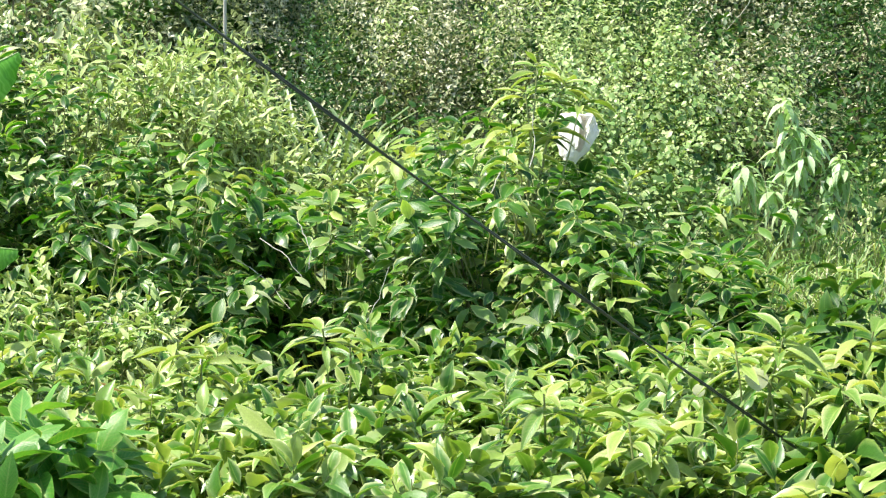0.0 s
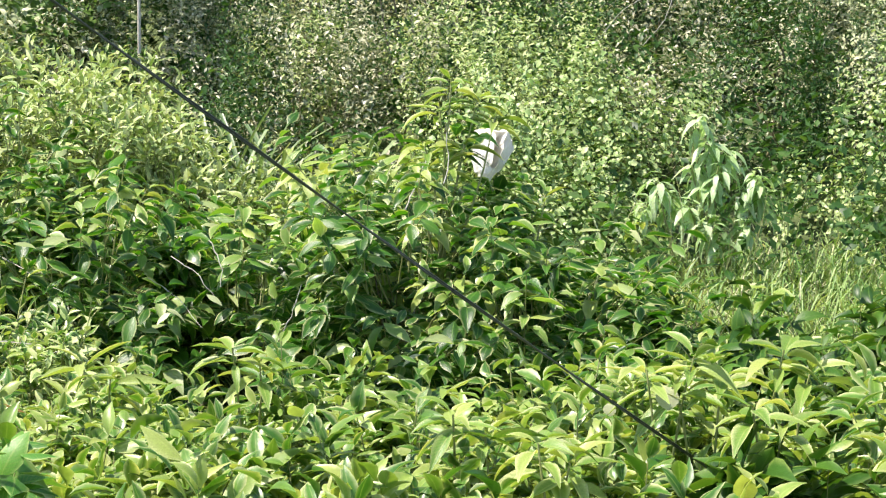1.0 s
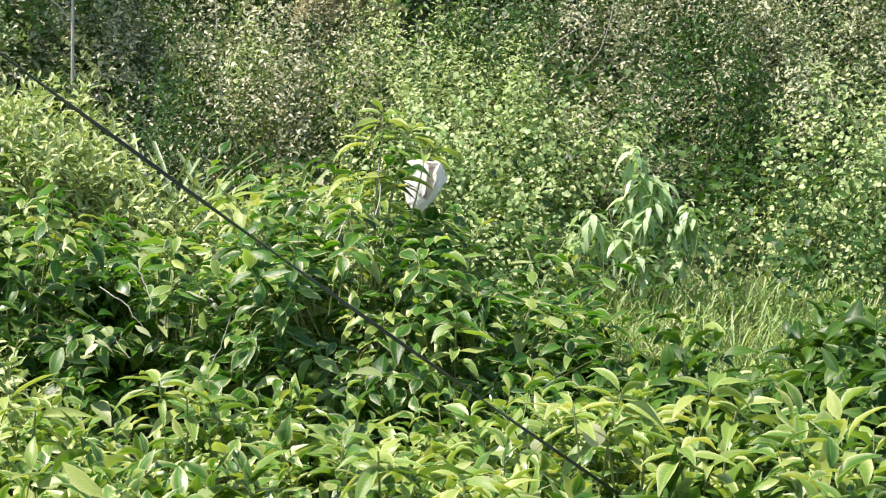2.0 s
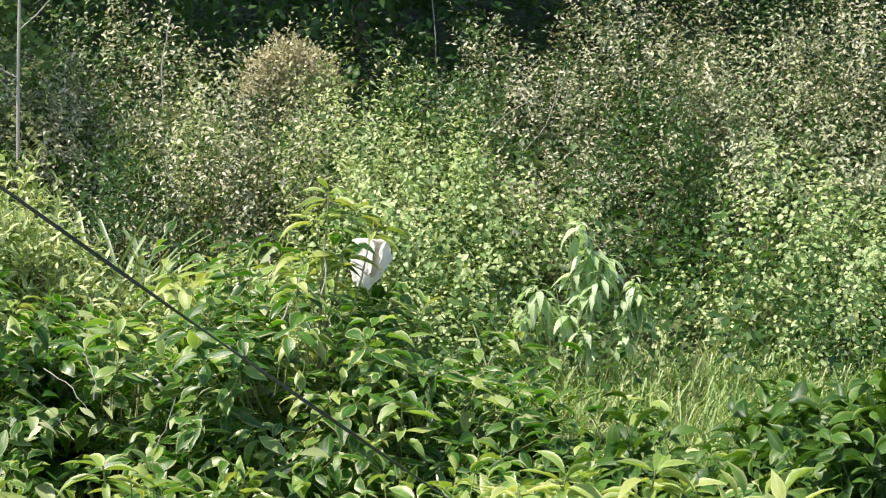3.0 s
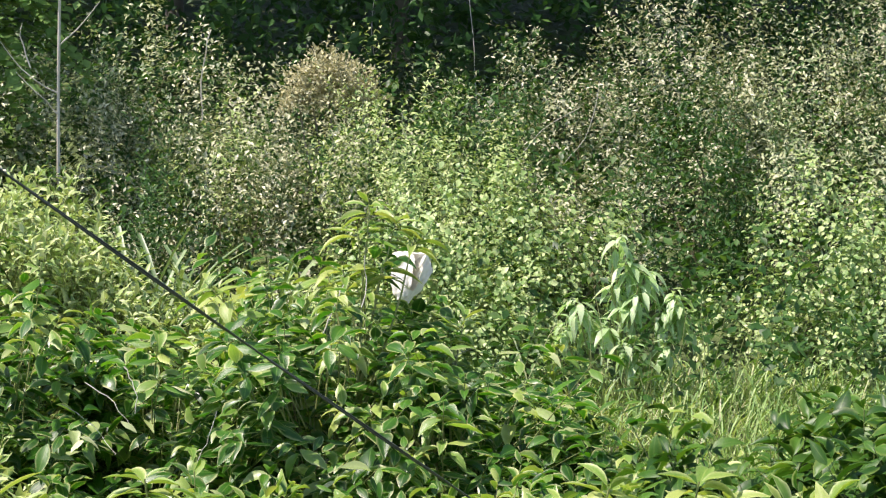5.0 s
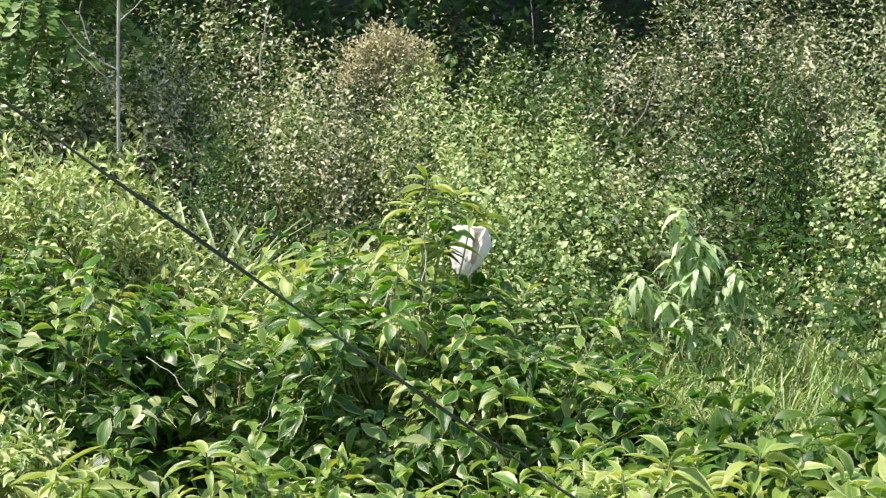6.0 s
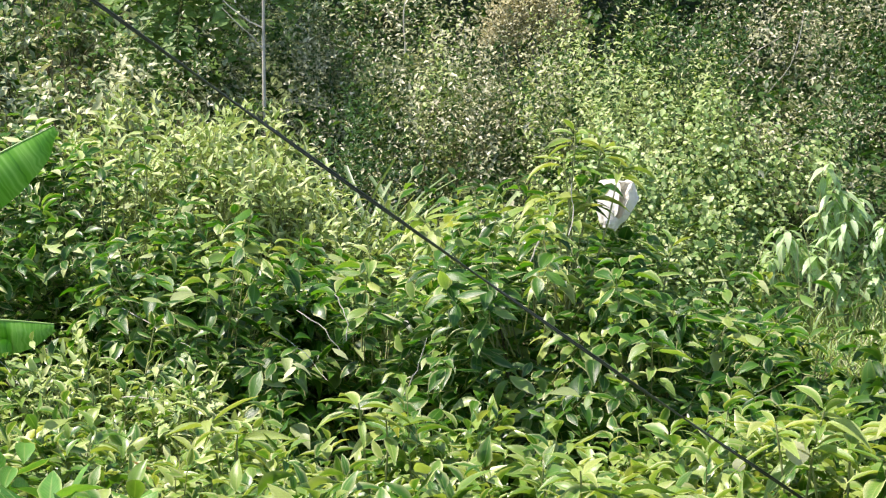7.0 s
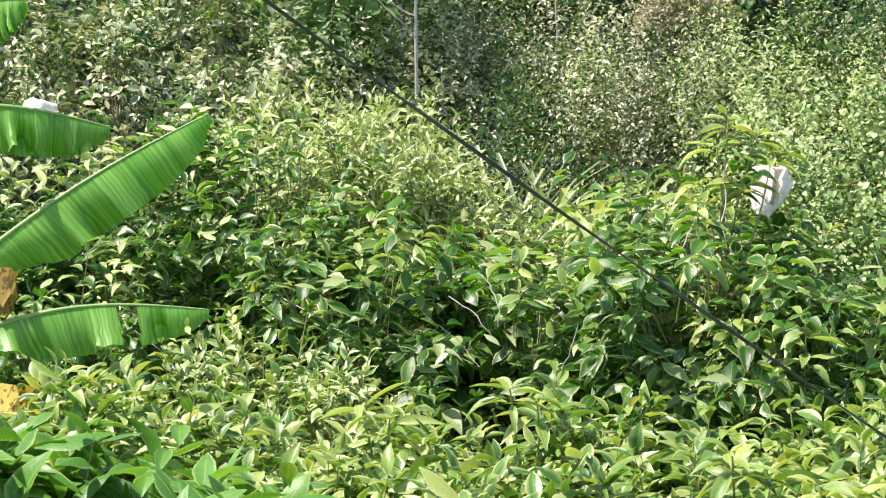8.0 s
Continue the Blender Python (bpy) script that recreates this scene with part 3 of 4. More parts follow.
def silver_plant(cx, cy):
    z = ground_z(cx, cy)
    ob = thing("silvery_plant", (cx, cy, z), "branching herb with drooping whorls of silvery green leaves", "plant")
    whorls = [(-0.01, 0.0, 0.74), (0.02, 0.01, 0.64), (-0.02, 0.02, 0.56), (0.03, 0.0, 0.47), (0.10, 0.03, 0.60), (0.21, -0.03, 0.52), (0.16, -0.02, 0.45), (0.25, 0.04, 0.42),
              (-0.18, -0.03, 0.49), (-0.13, 0.02, 0.42), (-0.22, 0.03, 0.40), (0.01, -0.12, 0.35), (0.05, -0.1, 0.29), (0.17, -0.08, 0.34), (0.06, -0.04, 0.54), (-0.06, -0.05, 0.40), (0.22, 0.0, 0.48)]
    P, R, S = [], [], []
    for dx, dy, dz in whorls:
        tip = np.array([cx + dx, cy + dy, z + dz])
        foot = (cx + 0.25 * dx, cy + 0.25 * dy, z + max(-0.03, dz - 0.40))
        child("stem", tubes("stem", [(bend(foot, tip, 0.06, 7), 0.006, 0.003)], M_SHOOT), ob)
        for cnt, fall, low, size in ((5, (-0.3, 0.4), 0.0, 0.06), (8, (0.2, 0.9), 0.02, 0.11), (6, (0.8, 1.8), 0.05, 0.115)):
            a = np.arange(cnt) * (6.28 / cnt) + RNG.uniform(0, 6) + RNG.normal(0, 0.25, cnt)
            way = np.stack([np.cos(a), np.sin(a), -RNG.uniform(*fall, cnt)], 1)
            P.append(tip + RNG.normal(0, 0.01, (cnt, 3)) - np.array([0, 0, low]))
            R.append(frames(way, np.stack([0.6 * np.cos(a), 0.6 * np.sin(a), 1 + 0 * a], 1)))
            S.append(size * RNG.uniform(0.75, 1.15, cnt))
    P, R, S = np.concatenate(P), np.concatenate(R), np.concatenate(S)
    add_leaves(ob, B_SILVER, M_SILVER, P, R, S, len(P))


silver_plant(0.69, 9.02)


def grass_field():
    n = 8000
    x, y = RNG.uniform(0.05, 2.3, n), RNG.uniform(7.6, 9.35, n)
    z = np.array([ground_z(a, b) for a, b in zip(x, y)])
    a, lean = RNG.uniform(0, 6.28, n), np.abs(RNG.normal(0, 0.42, n))
    way = np.stack([np.cos(a) * np.sin(lean), np.sin(a) * np.sin(lean), np.cos(lean)], 1)
    out = np.stack([-np.cos(a), -np.sin(a), 0.5 + 0 * a], 1)
    me = join_leaves("grass", B_GRASS, np.stack([x, y, z], 1), frames(way, out), RNG.uniform(0.08, 0.24, n), M_GRASS)
    tagged(new("grass", me), "sunlit patch of tall grass with straw-coloured stalks", "grass", kind="stuff")


grass_field()

# ---- bushes of the bank ----
BANK = "bushes on the bank"
BANK_FRONT = ((-1.8, 10.9, 2.6, 0.38, 330, M_GREY, B_FAR), (-2.05, 10.5, 2.35, 0.36, 330, M_GREY, B_FAR), (-0.98, 10.3, 2.25, 0.36, 360, M_GREY, B_FAR), (-0.62, 10.4, 2.2, 0.40, 360, M_GREY, B_FAR),
    (-1.55, 11.6, 2.78, 0.55, 400, M_PALE, B_FAR), (-1.05, 11.3, 2.55, 0.42, 340, M_GREY, B_FAR), (-0.75, 11.7, 2.42, 0.4, 300, M_GREY, B_FAR),
    (-1.46, 9.9, 1.85, 0.36, 240, M_GREY, B_FAR), (-1.42, 10.0, 2.26, 0.36, 280, M_DARK, B_FAR), (-0.25, 10.9, 2.42, 0.42, 360, M_HERB, B_FAR), (0.25, 11.3, 2.5, 0.4, 300, M_DARK, B_FAR),
    (0.62, 10.5, 2.15, 0.42, 340, M_GREY, B_FAR), (1.08, 10.5, 2.42, 0.28, 240, M_DARK, B_FAR), (-0.15, 10.35, 2.38, 0.40, 330, M_HERB, B_FAR), (0.18, 10.3, 2.30, 0.36, 300, M_HERB, B_FAR), (-1.12, 10.65, 2.42, 0.22, 150, M_HERB, B_FAR), (0.65, 11.6, 2.62, 0.48, 380, M_GREY, B_FAR), (1.3, 11.4, 2.6, 0.5, 400, M_GREY, B_FAR))
BANK_BACK = ((1.8, 11.1, 2.6, 0.5, 420, M_PALE, B_FAR), (2.4, 11.3, 2.75, 0.55, 400, M_GREY, B_FAR), (1.25, 12.3, 2.95, 0.55, 360, M_GREY, B_FAR), (1.85, 12.3, 3.0, 0.55, 360, M_PALE, B_FAR),
    (2.5, 12.4, 3.05, 0.6, 360, M_GREY, B_FAR), (3.1, 11.6, 2.9, 0.6, 300, M_PALE, B_FAR), (2.8, 10.3, 2.2, 0.5, 260, M_GREY, B_FAR), (-0.3, 12.2, 2.55, 0.4, 240, M_GREY, B_FAR), (0.4, 12.3, 2.6, 0.4, 240, M_GREY, B_FAR),
    (-2.2, 10.0, 2.2, 0.35, 220, M_GREY, B_FAR))
# M_DARK bushes and mixed-in dark leaves stand in for shaded hollows and gaps.
for cx, cy, top, rx, n, mat, kinds in BANK_FRONT + BANK_BACK:
    shrub("bush", {M_GREY: "bank bush with small olive leaves, sun glints in their colour", M_DARK: "bush with small leaves, a hollow's shade in their dark green"}.get(mat, "bank bush with small pale green leaves"), "bush", (cx, cy), (cx, cy, top - 0.85), (rx, rx, 0.85), int(n * 2.95), kinds, mat, 0.032,
          6, 0.17, (35, 80), 0.1, 14, 5, BANK, clump=26, lump=0.24, deep=0.45, low=-0.4, front=0.45, face_up=0.35, lean=0.4, twig=False, stem_material=M_TWIG, second=(B_FAR, M_DARK, 0.1 if mat is M_HERB else 0.27))

for cx, cy, top, rx, n in ((-2.45, 9.5, 2.44, 0.42, 330), (-2.95, 9.3, 2.46, 0.45, 340), (-3.45, 9.2, 2.5, 0.45, 300), (-2.9, 10.3, 2.8, 0.5, 340), (-3.6, 10.0, 2.8, 0.5, 320), (-2.35, 10.4, 2.5, 0.36, 220)):
    shrub("bush", "lush bank bush with rounded pale green leaves", "bush", (cx, cy), (cx, cy, top - 0.85), (rx, rx, 0.85), int(n * 1.5), B_SMALL, M_PALE, 0.055,
          6, 0.15, (40, 85), 0.15, 30, 3, "lush bank bushes", lump=0.22, deep=0.45, low=-0.3, front=0.45, lean=0.4, clump=12, stem_material=M_TWIG, second=(B_SMALL, M_DEEP, 0.35))


def seed_shrub(cx, cy, top):
    z = ground_z(cx, cy)
    ob = thing("seed_head_shrub", (cx, cy, z), "shrub with feathery brown dried seed heads", "shrub")
    for dx, dz, r in ((-0.03, 0, 0.09), (-0.11, -0.09, 0.09), (0.08, -0.05, 0.10), (-0.01, -0.13, 0.10), (0.14, -0.15, 0.08), (-0.15, -0.19, 0.07)):
        c = (cx + dx, cy, top + dz - r)
        child("stem", tubes("stem", [(bend((cx, cy, z - 0.03), c, 0.05), 0.008, 0.003)], M_BARK), ob)
        p, way, _ = dome(170, c, (r * 1.1, r, r), 0.3, 0.8, -0.6)
        P, R, S = sprigs(p, way, 0.05, 5, 0.022, (20, 60))
        child("seed_head", join_leaves("seed_head", B_TINY, P, R, S, M_SEED), ob)


seed_shrub(-0.58, 11.05, 2.63)


def feathery_tree(cx, cy):
    z = ground_z(cx, cy)
    ob = thing("feathery_tree", (cx, cy, z), "slender young tree with feathery fronds of tiny leaflets", "tree")
    top = (cx + 0.1, cy, z + 1.75)
    child("trunk", tubes("trunk", [(bend((cx, cy, z - 0.05), top, 0.03, 9), 0.014, 0.006)], M_TWIG, 7), ob)
    P, R, S, lines = [], [], [], []
    for i in range(90):
        h = RNG.uniform(0.35, 1.7)
        a = RNG.uniform(0, 6.28)
        L = RNG.uniform(0.3, 0.55)
        s = np.linspace(0, 1, 16)
        line = np.stack([cx + 0.06 * h + np.cos(a) * L * s, cy + np.sin(a) * L * s, z + h + 0.12 * s - 0.34 * s * s * L * 2], 1)
        lines.append((line, 0.003, 0.001))
        t = unit(np.gradient(line, axis=0))
        side = unit(np.cross(t, np.array([0, 0, 1.0]) + 0 * t))
        for sg in (-1, 1):
            P.append(line[2:])
            R.append(frames((side * sg + t * 0.5 + RNG.normal(0, 0.1, t.shape))[2:], np.array([0, -0.65, 0.75]) + 0 * t[2:]))
            S.append(RNG.uniform(0.06, 0.10, len(line) - 2))
    child("frond_growth", tubes("frond_growth", lines, M_SHOOT, 3), ob, kind="stuff")
    add_leaves(ob, B_TINY, M_FEATHER, np.concatenate(P), np.concatenate(R), np.concatenate(S), 60, name="leaflet")


feathery_tree(-2.3, 10.9)

dead = thing("dead_sapling", (-1.80, 10.5, ground_z(-1.80, 10.5)), "thin pale leafless sapling standing among bushes", "sapling")
child("trunk", tubes("trunk", [(np.array([(-1.80, 10.5, 1.5), (-1.812, 10.48, 2.1), (-1.80, 10.46, 2.5), (-1.785, 10.46, 2.9), (-1.78, 10.45, 3.4)]), 0.009, 0.006)], M_PALESTEM, 6), dead)
for a, c in (((-1.80, 10.46, 2.48), (-2.05, 10.4, 2.72)), ((-1.79, 10.46, 2.7), (-1.6, 10.45, 2.9)), ((-1.80, 10.46, 2.38), (-1.98, 10.4, 2.58)), ((-1.92, 10.43, 2.6), (-1.95, 10.42, 2.8))):
    child("branch", tubes("branch", [(bend(a, c, 0.06), 0.004, 0.0015)], M_PALESTEM), dead)


# ---- woods behind ----
def wood_tree(cx, cy, height, spread):
    z = ground_z(cx, cy)
    ob = thing("tree", (cx, cy, z), "shady broadleaf tree at the wood's edge", "tree", "trees of the wood's edge")
    top = np.array([cx, cy, z + height])
    trunk = bend((cx, cy, z - 0.1), top, 0.03, 9)
    child("trunk", tubes("trunk", [(trunk, 0.06, 0.025)], M_BARK, 8), ob)
    P, R, S = [], [], []
    for i in range(11):
        a, h = 2.4 * i + RNG.uniform(0, 1), z + height * RNG.uniform(0.32, 1.0)
        r = spread * RNG.uniform(0.35, 0.9)
        c = np.array([cx + np.cos(a) * r, cy + np.sin(a) * r, h + 0.3])
        child("limb", tubes("limb", [(bend((cx, cy, h - 0.5), c, 0.08), 0.035, 0.008)], M_BARK), ob)
        p, way, _ = dome(44, c, (0.85, 0.85, 0.5), 0.3, 0.8, -0.7)
        q = sprigs(p, way, 0.2, 6, 0.22, (40, 80), 0.25)
        for dst, v in zip((P, R, S), q):
            dst.append(v)
    child("crown", join_leaves("crown", B_TINY, np.concatenate(P), np.concatenate(R), np.concatenate(S), M_DARK), ob, kind="stuff")


# Unseen crowns overhead; the middle three trees stand forward to shade the undergrowth.
for a in ((-5.5, 14.5, 5.5, 1.6), (-3.6, 15.2, 6.2, 1.8), (-1.7, 14.1, 5.2, 1.6), (-0.3, 13.9, 5.0, 1.5), (1.0, 14.2, 5.4, 1.6), (2.6, 15.6, 6.0, 1.8), (4.6, 15.0, 5.8, 1.7), (6.6, 14.5, 5.5, 1.6), (-1.9, 17.2, 7, 2), (1.6, 17.5, 7, 2), (4.2, 17.6, 7, 2), (-4.6, 17.4, 7, 2)):
    wood_tree(*a)

# Undergrowth and ground cover take M_DARK, so their shade sits in the colour.
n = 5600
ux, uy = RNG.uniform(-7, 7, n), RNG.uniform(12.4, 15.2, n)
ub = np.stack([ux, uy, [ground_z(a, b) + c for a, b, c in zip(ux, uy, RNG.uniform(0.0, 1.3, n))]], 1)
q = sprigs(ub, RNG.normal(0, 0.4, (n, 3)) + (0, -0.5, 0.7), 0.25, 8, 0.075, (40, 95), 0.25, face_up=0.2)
tagged(new("undergrowth", join_leaves("undergrowth", B_TINY, *q, M_DARK)), "undergrowth of small leaves coloured dark for the shade beneath trees", "undergrowth", kind="stuff")
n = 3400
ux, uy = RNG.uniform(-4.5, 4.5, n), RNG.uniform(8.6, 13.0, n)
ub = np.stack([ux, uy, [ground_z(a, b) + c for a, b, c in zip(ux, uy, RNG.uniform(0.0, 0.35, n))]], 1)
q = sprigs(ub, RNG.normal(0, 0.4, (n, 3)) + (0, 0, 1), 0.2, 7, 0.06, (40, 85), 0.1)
tagged(new("ground_cover", join_leaves("ground_cover", B_TINY, *q, M_DARK)), "low ground cover under the bank bushes, coloured dark for shade", "ground cover", kind="stuff")


# ---- banana plant ----
def banana_blade(base, tip, rise, width, hang_near, hang_far, seed, cut=()):
    """Midrib line and blade arrays: both halves hang from the midrib; cut: stretches torn away."""
    rng = np.random.default_rng(seed)
    base, tip = np.array(base, float), np.array(tip, float)
    n, m = 46, 6
    s = np.linspace(0, 1, n)
    rib = base + (tip - base) * s[:, None] + np.array([0, 0, 1.0]) * (rise * np.sin(math.pi * s ** 0.9))[:, None]
    t = unit(np.gradient(rib, axis=0))
    side = unit(np.cross(t, np.array([0, 0, 1.0]) + 0 * t))
    up = np.cross(side, t)
    V, Q, U = [], [], []
    for sgn, hang in ((1, hang_near), (-1, hang_far)):
        w = width * np.minimum(1.0, 0.45 + 2.5 * s) * np.clip(1.0 - s ** 3.6, 0.02, 1) ** 0.65
        folds = rng.normal(0, 0.36, 14)
        ruffle = folds[np.minimum(13, ((s + 0.03 * np.sin(17 * s)) * 12).astype(int))] * 0.8 + rng.normal(0, 0.03, n)
        first = len(V)
        for i in range(n):
            for k in range(m + 1):
                c = k / m
                a = hang * (0.75 + 0.35 * c) + ruffle[i] * c
                dip = -0.07 * width * c * c
                V.append(rib[i] + side[i] * sgn * w[i] * c * math.cos(a) - up[i] * w[i] * c * math.sin(a) + t[i] * (0.18 * w[i] * c) + np.array([0, 0, dip]) + t[i] * rng.normal(0, 0.004) * c)
        for i in range(n - 1):
            if any(a <= s[i] < b for a, b in cut):
                continue
            for k in range(m):
                a = first + i * (m + 1) + k
                Q.append((a, a + 1, a + m + 2, a + m + 1))
                U.append(((0.5 + 0.5 * sgn * k / m, s[i]), (0.5 + 0.5 * sgn * (k + 1) / m, s[i]), (0.5 + 0.5 * sgn * (k + 1) / m, s[i + 1]), (0.5 + 0.5 * sgn * k / m, s[i + 1])))
    return rib, V, Q, U


BANANA_LEAVES = (
    ((-2.631, 6.850, 1.974), (-1.923, 7.100, 2.394), 0.03, 0.172, 1.25, 1.2, 1, ()),
    ((-2.675, 6.900, 2.454), (-2.241, 7.050, 2.361), 0.02, 0.15, 1.35, 1.2, 2, ()),
    ((-2.629, 6.750, 1.744), (-1.914, 6.950, 1.778), 0.05, 0.15, 1.3, 1.2, 3, ((0.58, 0.68),)),
    ((-2.693, 7.000, 2.737), (-2.481, 7.000, 2.778), 0.02, 0.13, 1.2, 1.2, 4, ()),
)
BX, BY = -3.25, 7.0
banana = thing("banana_plant", (BX, BY, ground_z(BX, BY)), "young banana plant with broad bright green arching leaves", "banana plant")
CROWN = np.array([BX + 0.05, BY, 1.78])
child("pseudostem", tubes("pseudostem", [(bend((BX, BY, ground_z(BX, BY) - 0.05), CROWN, 0.02, 9), 0.075, 0.035)], M_TRUNK, 12), banana)
for base, tip, rise, width, hn, hf, seed, cut in BANANA_LEAVES:
    rib, V, Q, U = banana_blade(base, tip, rise, width, hn, hf, seed, cut)
    blade = child("leaf", fast_mesh("leaf", V, Q, U, M_BANANA), banana)
    mid = new("midrib", tubes("midrib", [(np.concatenate([np.linspace(CROWN, rib[0], 6)[:-1], rib]), 0.011, 0.002)], M_RIB, 6))
    mid.parent = blade
for pts, w in ((((-2.694, 6.850, 1.891), (-2.561, 6.800, 1.900), (-2.504, 6.780, 1.858), (-2.523, 6.780, 1.793)), 0.06), (((-2.756, 6.300, 1.637), (-2.427, 6.100, 1.694), (-2.236, 6.000, 1.711), (-2.190, 6.000, 1.699)), 0.045)):
    pts = np.array(pts)
    n = len(pts)
    pts = np.stack([np.interp(np.linspace(0, n - 1, 14), np.arange(n), pts[:, c]) for c in range(3)], 1) + RNG.normal(0, 0.006, (14, 3))
    n = 14
    V = np.concatenate([np.stack([p + (0.02, RNG.normal(0, 0.02), w * k), p, p - (0.02, RNG.normal(0.03, 0.02), w * k)]) for p, k in zip(pts, 0.25 + 0.75 * np.sin(np.linspace(0.3, 2.8, n)) * RNG.uniform(0.6, 1.1, n))])
    Q = [(3 * i + k, 3 * i + k + 1, 3 * i + k + 4, 3 * i + k + 3) for i in range(n - 1) for k in (0, 1)]
    U = [[(0.5, 0.5)] * 4 for _ in Q]
    child("dry_leaf", fast_mesh("dry_leaf", V, Q, U, M_DRY), banana, "withered yellow-brown hanging leaf")


# ---- plastic sacks ----
def sack(name, label, centre, size, seed, slit):
    rng = np.random.default_rng(seed)
    bm = bmesh.new()
    bmesh.ops.create_icosphere(bm, subdivisions=4, radius=0.5)
    ph = rng.uniform(0, 9, 3)
    for v in bm.verts:
        c = v.co.copy()
        p = Vector((c.x * 3 + ph[0], c.y * 3 + ph[1], c.z * 3 + ph[2]))
        d = noise.voronoi(p * 0.9)[0]
        k = 0.80 + 0.30 * (d[1] - d[0]) + 0.06 * noise.noise(p * 4)
        taper = 0.30 + 0.80 * min(1.0, (c.z + 0.5) * 1.25) ** 0.9
        v.co = Vector((c.x * taper + 0.10 * c.z, c.y * taper, math.copysign(abs(c.z * 2) ** 0.7, c.z) / 2)) * k
        if slit and c.y < 0.1 and -0.15 < c.z < 0.38:
            line = abs(c.x - 0.06 - 0.30 * (0.25 - c.z))
            if line < 0.085:
                v.co.y += 0.85 * (1 - line / 0.085) ** 0.5
            elif line < 0.15:
                v.co.y -= 0.10
        v.co = Vector((v.co.x * size[0], v.co.y * size[1], v.co.z * size[2]))
    me = bpy.data.meshes.new(name)
    bm.to_mesh(me)
    bm.free()
    me.materials.append(M_BAG)
    for poly in me.polygons:
        poly.use_smooth = False
    ob = tagged(new(name, me), label, "plastic sack")
    ob.location = centre
    ob.rotation_euler = (-0.45, 0.25, 0.15)
    return ob


sack("plastic_sack", "crumpled white plastic sack caught among shrub shoots", (-0.155, 8.25, 1.95), (0.19, 0.15, 0.235), 3, True)
sack("plastic_sack", "white plastic sack lying on the bushes", (-3.07, 8.75, 2.22), (0.19, 0.14, 0.16), 8, False)


# ---- tall shoots rising over the mound ----
def shoot(root, tips, size, kinds, material, label, leaves=9, spread=(30, 75), droop=0.15):
    ob = thing("tall_shoot", root, label, "shoot", "tall shoots")
    for tip, L in tips:
        line = bend(root, tip, 0.04, 8)
        child("stem", tubes("stem", [(line, 0.006, 0.0025)], M_SHOOT), ob)
        d = unit(line[-1] - line[-3])[None]
        P, R, S = sprigs(line[-1][None] - d * L, d, L, leaves, size, spread, droop, 0.1, face_up=0.85, flat=0.6)
        add_leaves(ob, kinds, material, P, R, S, leaves)
    return ob


shoot((-0.32, 7.75, 1.55), [((-0.28, 7.80, 2.28), 0.05), ((-0.32, 7.78, 2.19), 0.04), ((-0.19, 7.82, 2.21), 0.04), ((-0.13, 7.82, 2.145), 0.03), ((-0.37, 7.76, 2.055), 0.04), ((-0.42, 7.76, 2.03), 0.04), ((-0.235, 7.78, 2.06), 0.04), ((-0.30, 7.74, 2.00), 0.04)], 0.125, B_LONG, M_YOUNG, "young shoots with arching yellow-green leaves", 8, (55, 100), 0.06)
for tip in ((0.379, 5.300, 1.888), (-0.186, 4.850, 1.858), (0.001, 4.700, 1.835), (0.474, 4.850, 1.878), (0.262, 5.250, 1.871), (0.593, 5.300, 1.904), (-0.810, 5.900, 1.765), (-1.217, 5.900, 1.724)):
    root = (tip[0], tip[1] + 0.05, 1.2)
    shoot(root, [(tip, 0.06), ((tip[0] + 0.07, tip[1] + 0.03, tip[2] - 0.05), 0.05)], 0.120, B_LONG, M_YOUNG, "young shoots with long drooping yellow-green leaves", 9, (45, 100), 0.15)
shoot((0.0, 7.9, 1.5), [((0.05, 7.95, 1.86), 0.1), ((0.0, 7.9, 1.8), 0.08)], 0.09, B_LONG, M_YOUNG, "young shoots with narrow yellow-green leaves")

# ---- cable ----
line = ((-1.696, 3.5, 3.583), (0.691, 5.5, 1.379))
cable = thing("overhead_cable", line[0], "pair of black cables sagging down across the shrubs", "cable")
s = np.linspace(-0.3, 1.0, 70)
mid = np.array(line[0]) + (np.array(line[1]) - np.array(line[0])) * s[:, None] - np.array([0, 0, 0.13]) * (s * (1 - s))[:, None]
for k in (0, 1):
    a = s * 17 + k * math.pi
    child("wire", tubes("wire", [(mid + np.stack([0 * s, 0.0018 * np.cos(a), 0.0026 * np.sin(a)], 1), 0.0022, 0.0022)], M_CABLE, 8), cable)

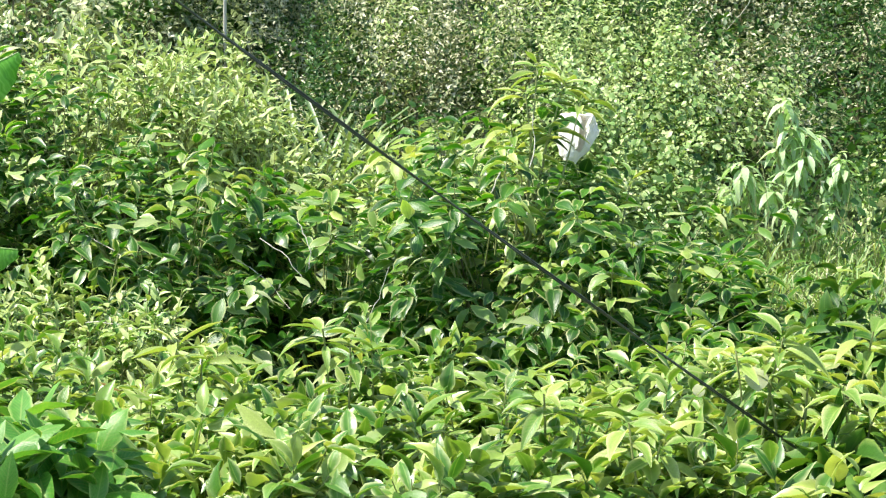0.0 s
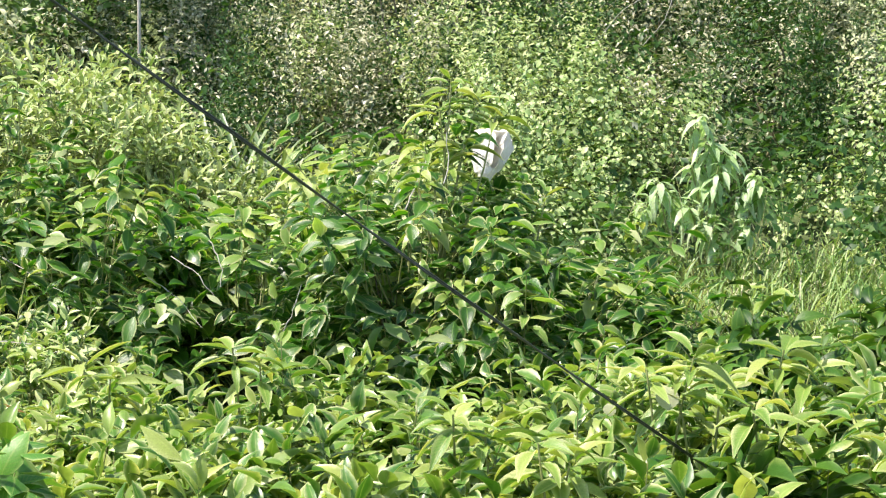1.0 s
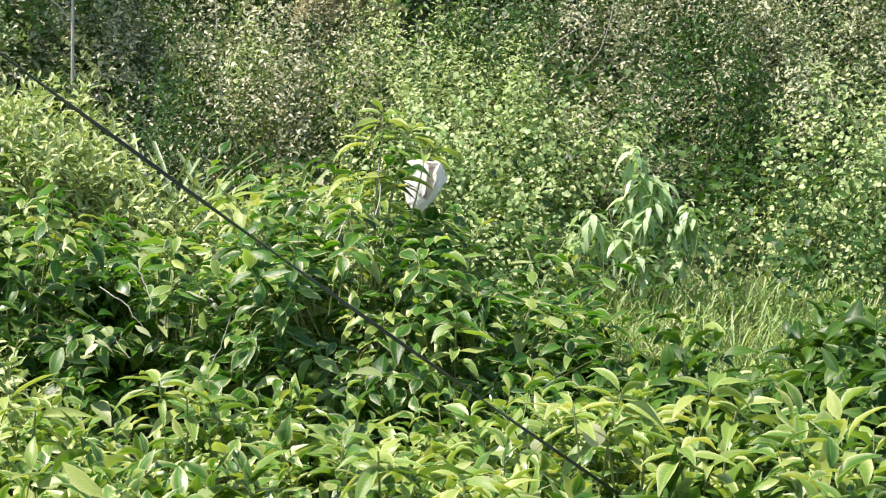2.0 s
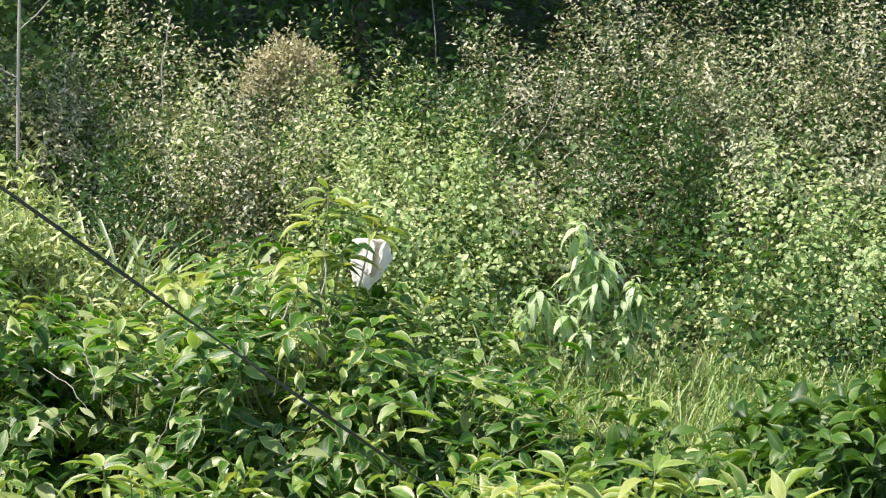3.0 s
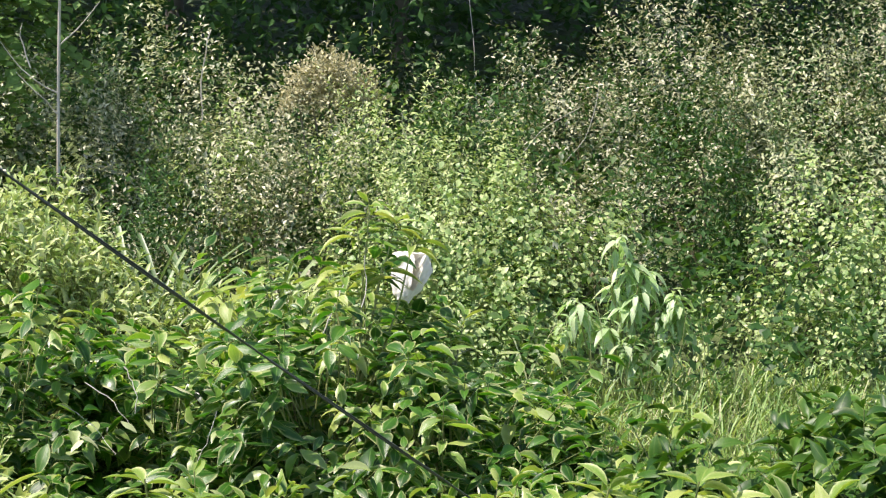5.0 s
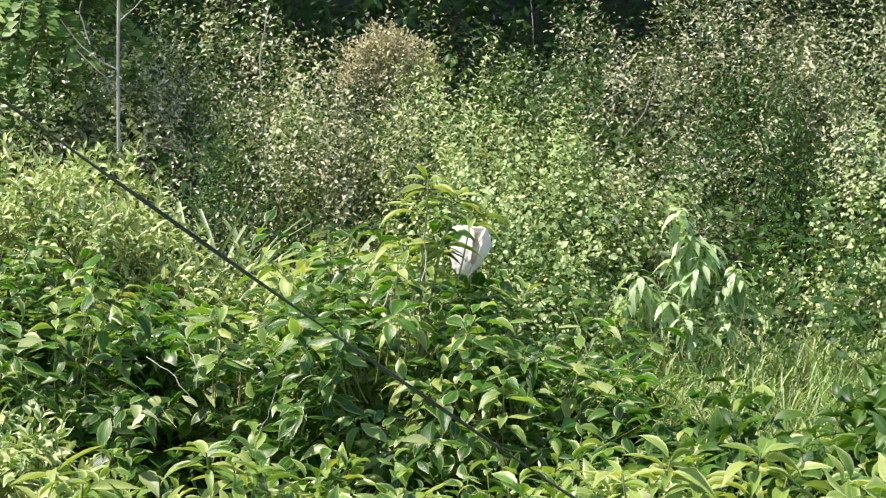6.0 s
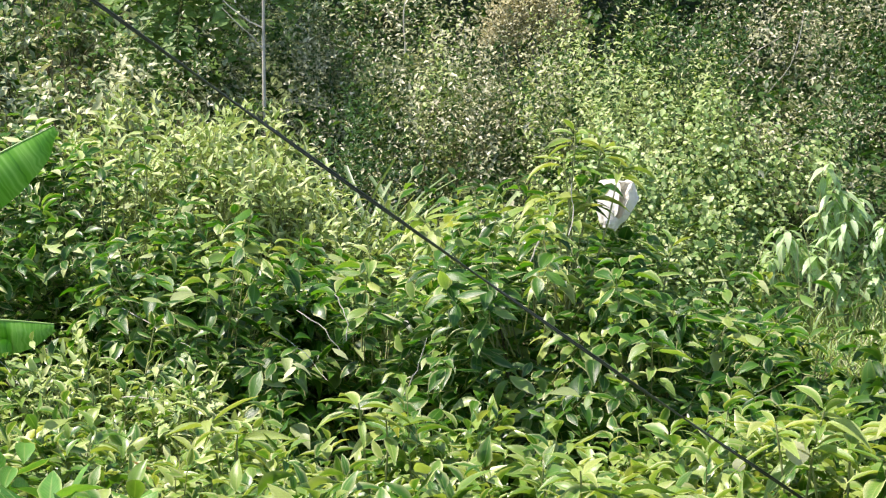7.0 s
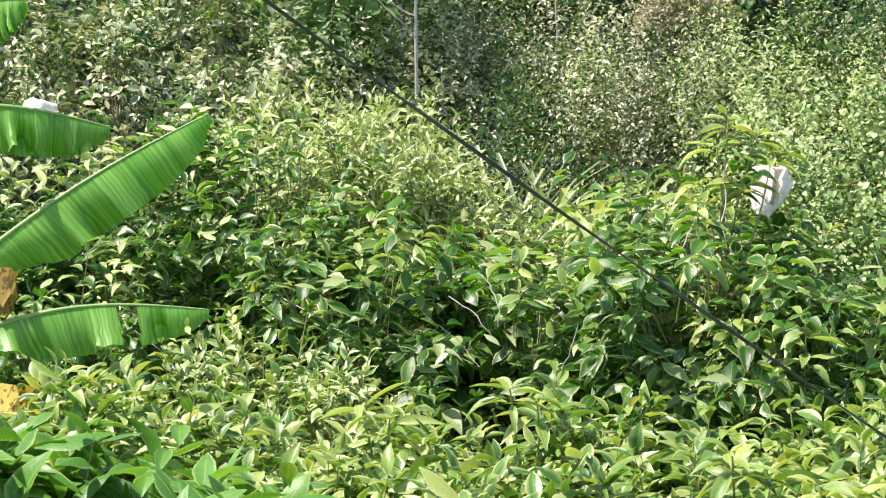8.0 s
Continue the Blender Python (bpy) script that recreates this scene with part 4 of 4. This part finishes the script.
# ---- bare twigs, pale leaves and grass stalks ----
for a, c, r in (((-0.05, 7.95, 1.66), (0.09, 7.9, 1.76), 0.004), ((-1.25, 7.2, 1.70), (-1.05, 7.0, 1.58), 0.003), ((-1.75, 7.2, 1.78), (-1.45, 7.0, 1.66), 0.0035), ((-2.15, 6.9, 1.72), (-1.95, 6.8, 1.55), 0.003), ((-0.75, 7.4, 1.88), (-0.62, 7.1, 1.70), 0.003), ((-1.02, 7.0, 1.86), (-0.98, 6.95, 1.72), 0.0045), ((-0.80, 6.95, 1.55), (-0.72, 6.9, 1.74), 0.004), ((-0.30, 7.6, 1.95), (-0.29, 7.65, 2.12), 0.005), ((-0.43, 7.6, 1.86), (-0.36, 7.65, 2.02), 0.006), ((-1.62, 6.6, 1.62), (-1.40, 6.55, 1.58), 0.004), ((-1.15, 7.05, 1.80), (-1.0, 7.0, 1.66), 0.004),
                ((0.35, 11.0, 2.15), (0.62, 10.9, 2.38), 0.004), ((0.55, 11.0, 2.1), (0.72, 11.0, 2.5), 0.005), ((-1.2, 11.0, 2.3), (-1.15, 11.0, 2.75), 0.009), ((0.15, 12.6, 2.2), (0.1, 12.6, 2.9), 0.007), ((-0.35, 12.8, 2.2), (-0.4, 12.8, 3.0), 0.006)):
    me = tubes("bare_twig", [(bend(a, c, 0.05, 8), r * 0.45, r * 0.3)], M_PALESTEM)
    tagged(new("bare_twig", me), "thin pale bare twig among the leaves", "twig", "bare twigs")

PALE_BLADES = (Blade("ellipse", 0.95, 0.2, 0.5, 8, 0.2, 0.1), Blade("pointed", 0.46, 0.25, 0.8, 6, 0.2, 0.08), Blade("pointed", 0.42, -0.2, 0.6, 6, -0.3, 0.08))
# The smaller round one is a whitish leaf put in for a glint.
for px, py, pz, w, kind, turn in ((0.314, 5.2, 1.775, 0.062, 0, 20), (0.18, 5.3, 1.735, 0.035, 0, 20), (-1.16, 6.9, 1.66, 0.085, 1, -100), (-1.13, 6.9, 1.655, 0.075, 2, 150), (-0.60, 7.0, 1.75, 0.08, 1, 75), (-0.88, 7.0, 1.80, 0.08, 2, -70),
                                 (-0.34, 6.9, 1.52, 0.075, 1, 110), (-1.03, 6.95, 1.70, 0.07, 2, -120), (-1.30, 7.2, 1.82, 0.07, 1, 60), (-0.21, 4.75, 1.74, 0.075, 1, 15), (-0.30, 4.7, 1.70, 0.06, 2, -40)):
    b = PALE_BLADES[kind]
    ob = new("pale_leaf", fast_mesh("pale_leaf", b.verts, b.quads, b.uv, M_FLOWER if kind == 0 else M_PALE))
    ob.matrix_world = pose(px, py, pz, 70 if kind == 0 else -15, 0, turn) @ Matrix.Scale(w, 4)
    tagged(ob, "single whitish round leaf shape among green leaves" if kind == 0 else "pale leaf among darker green leaves", "leaf", "whitish leaves" if kind == 0 else "pale leaves")

for i in range(26):
    x, y = RNG.uniform(0.5, 2.1), RNG.uniform(8.3, 9.3)
    z = ground_z(x, y)
    tip = (x + RNG.normal(0, 0.05), y + RNG.normal(0, 0.05), z + RNG.uniform(0.3, 0.55))
    me = tubes("grass_stalk", [(bend((x, y, z - 0.02), tip, 0.04, 6), 0.0022, 0.001)], M_SHOOT, 4)
    tagged(new("grass_stalk", me), "thin upright straw-green grass stalk", "stalk", "grass stalks")

# ---- a withered leaf on the shrubs ----
fallen = new("withered_leaf", fast_mesh("withered_leaf", B_GLOSSY[1].verts, B_GLOSSY[1].quads, B_GLOSSY[1].uv, M_DRY))
fallen.matrix_world = pose(-1.213, 5.200, 1.764, 35, 10, 140) @ Matrix.Scale(0.07, 4)
tagged(fallen, "small withered orange-brown leaf lying on green leaves", "leaf")
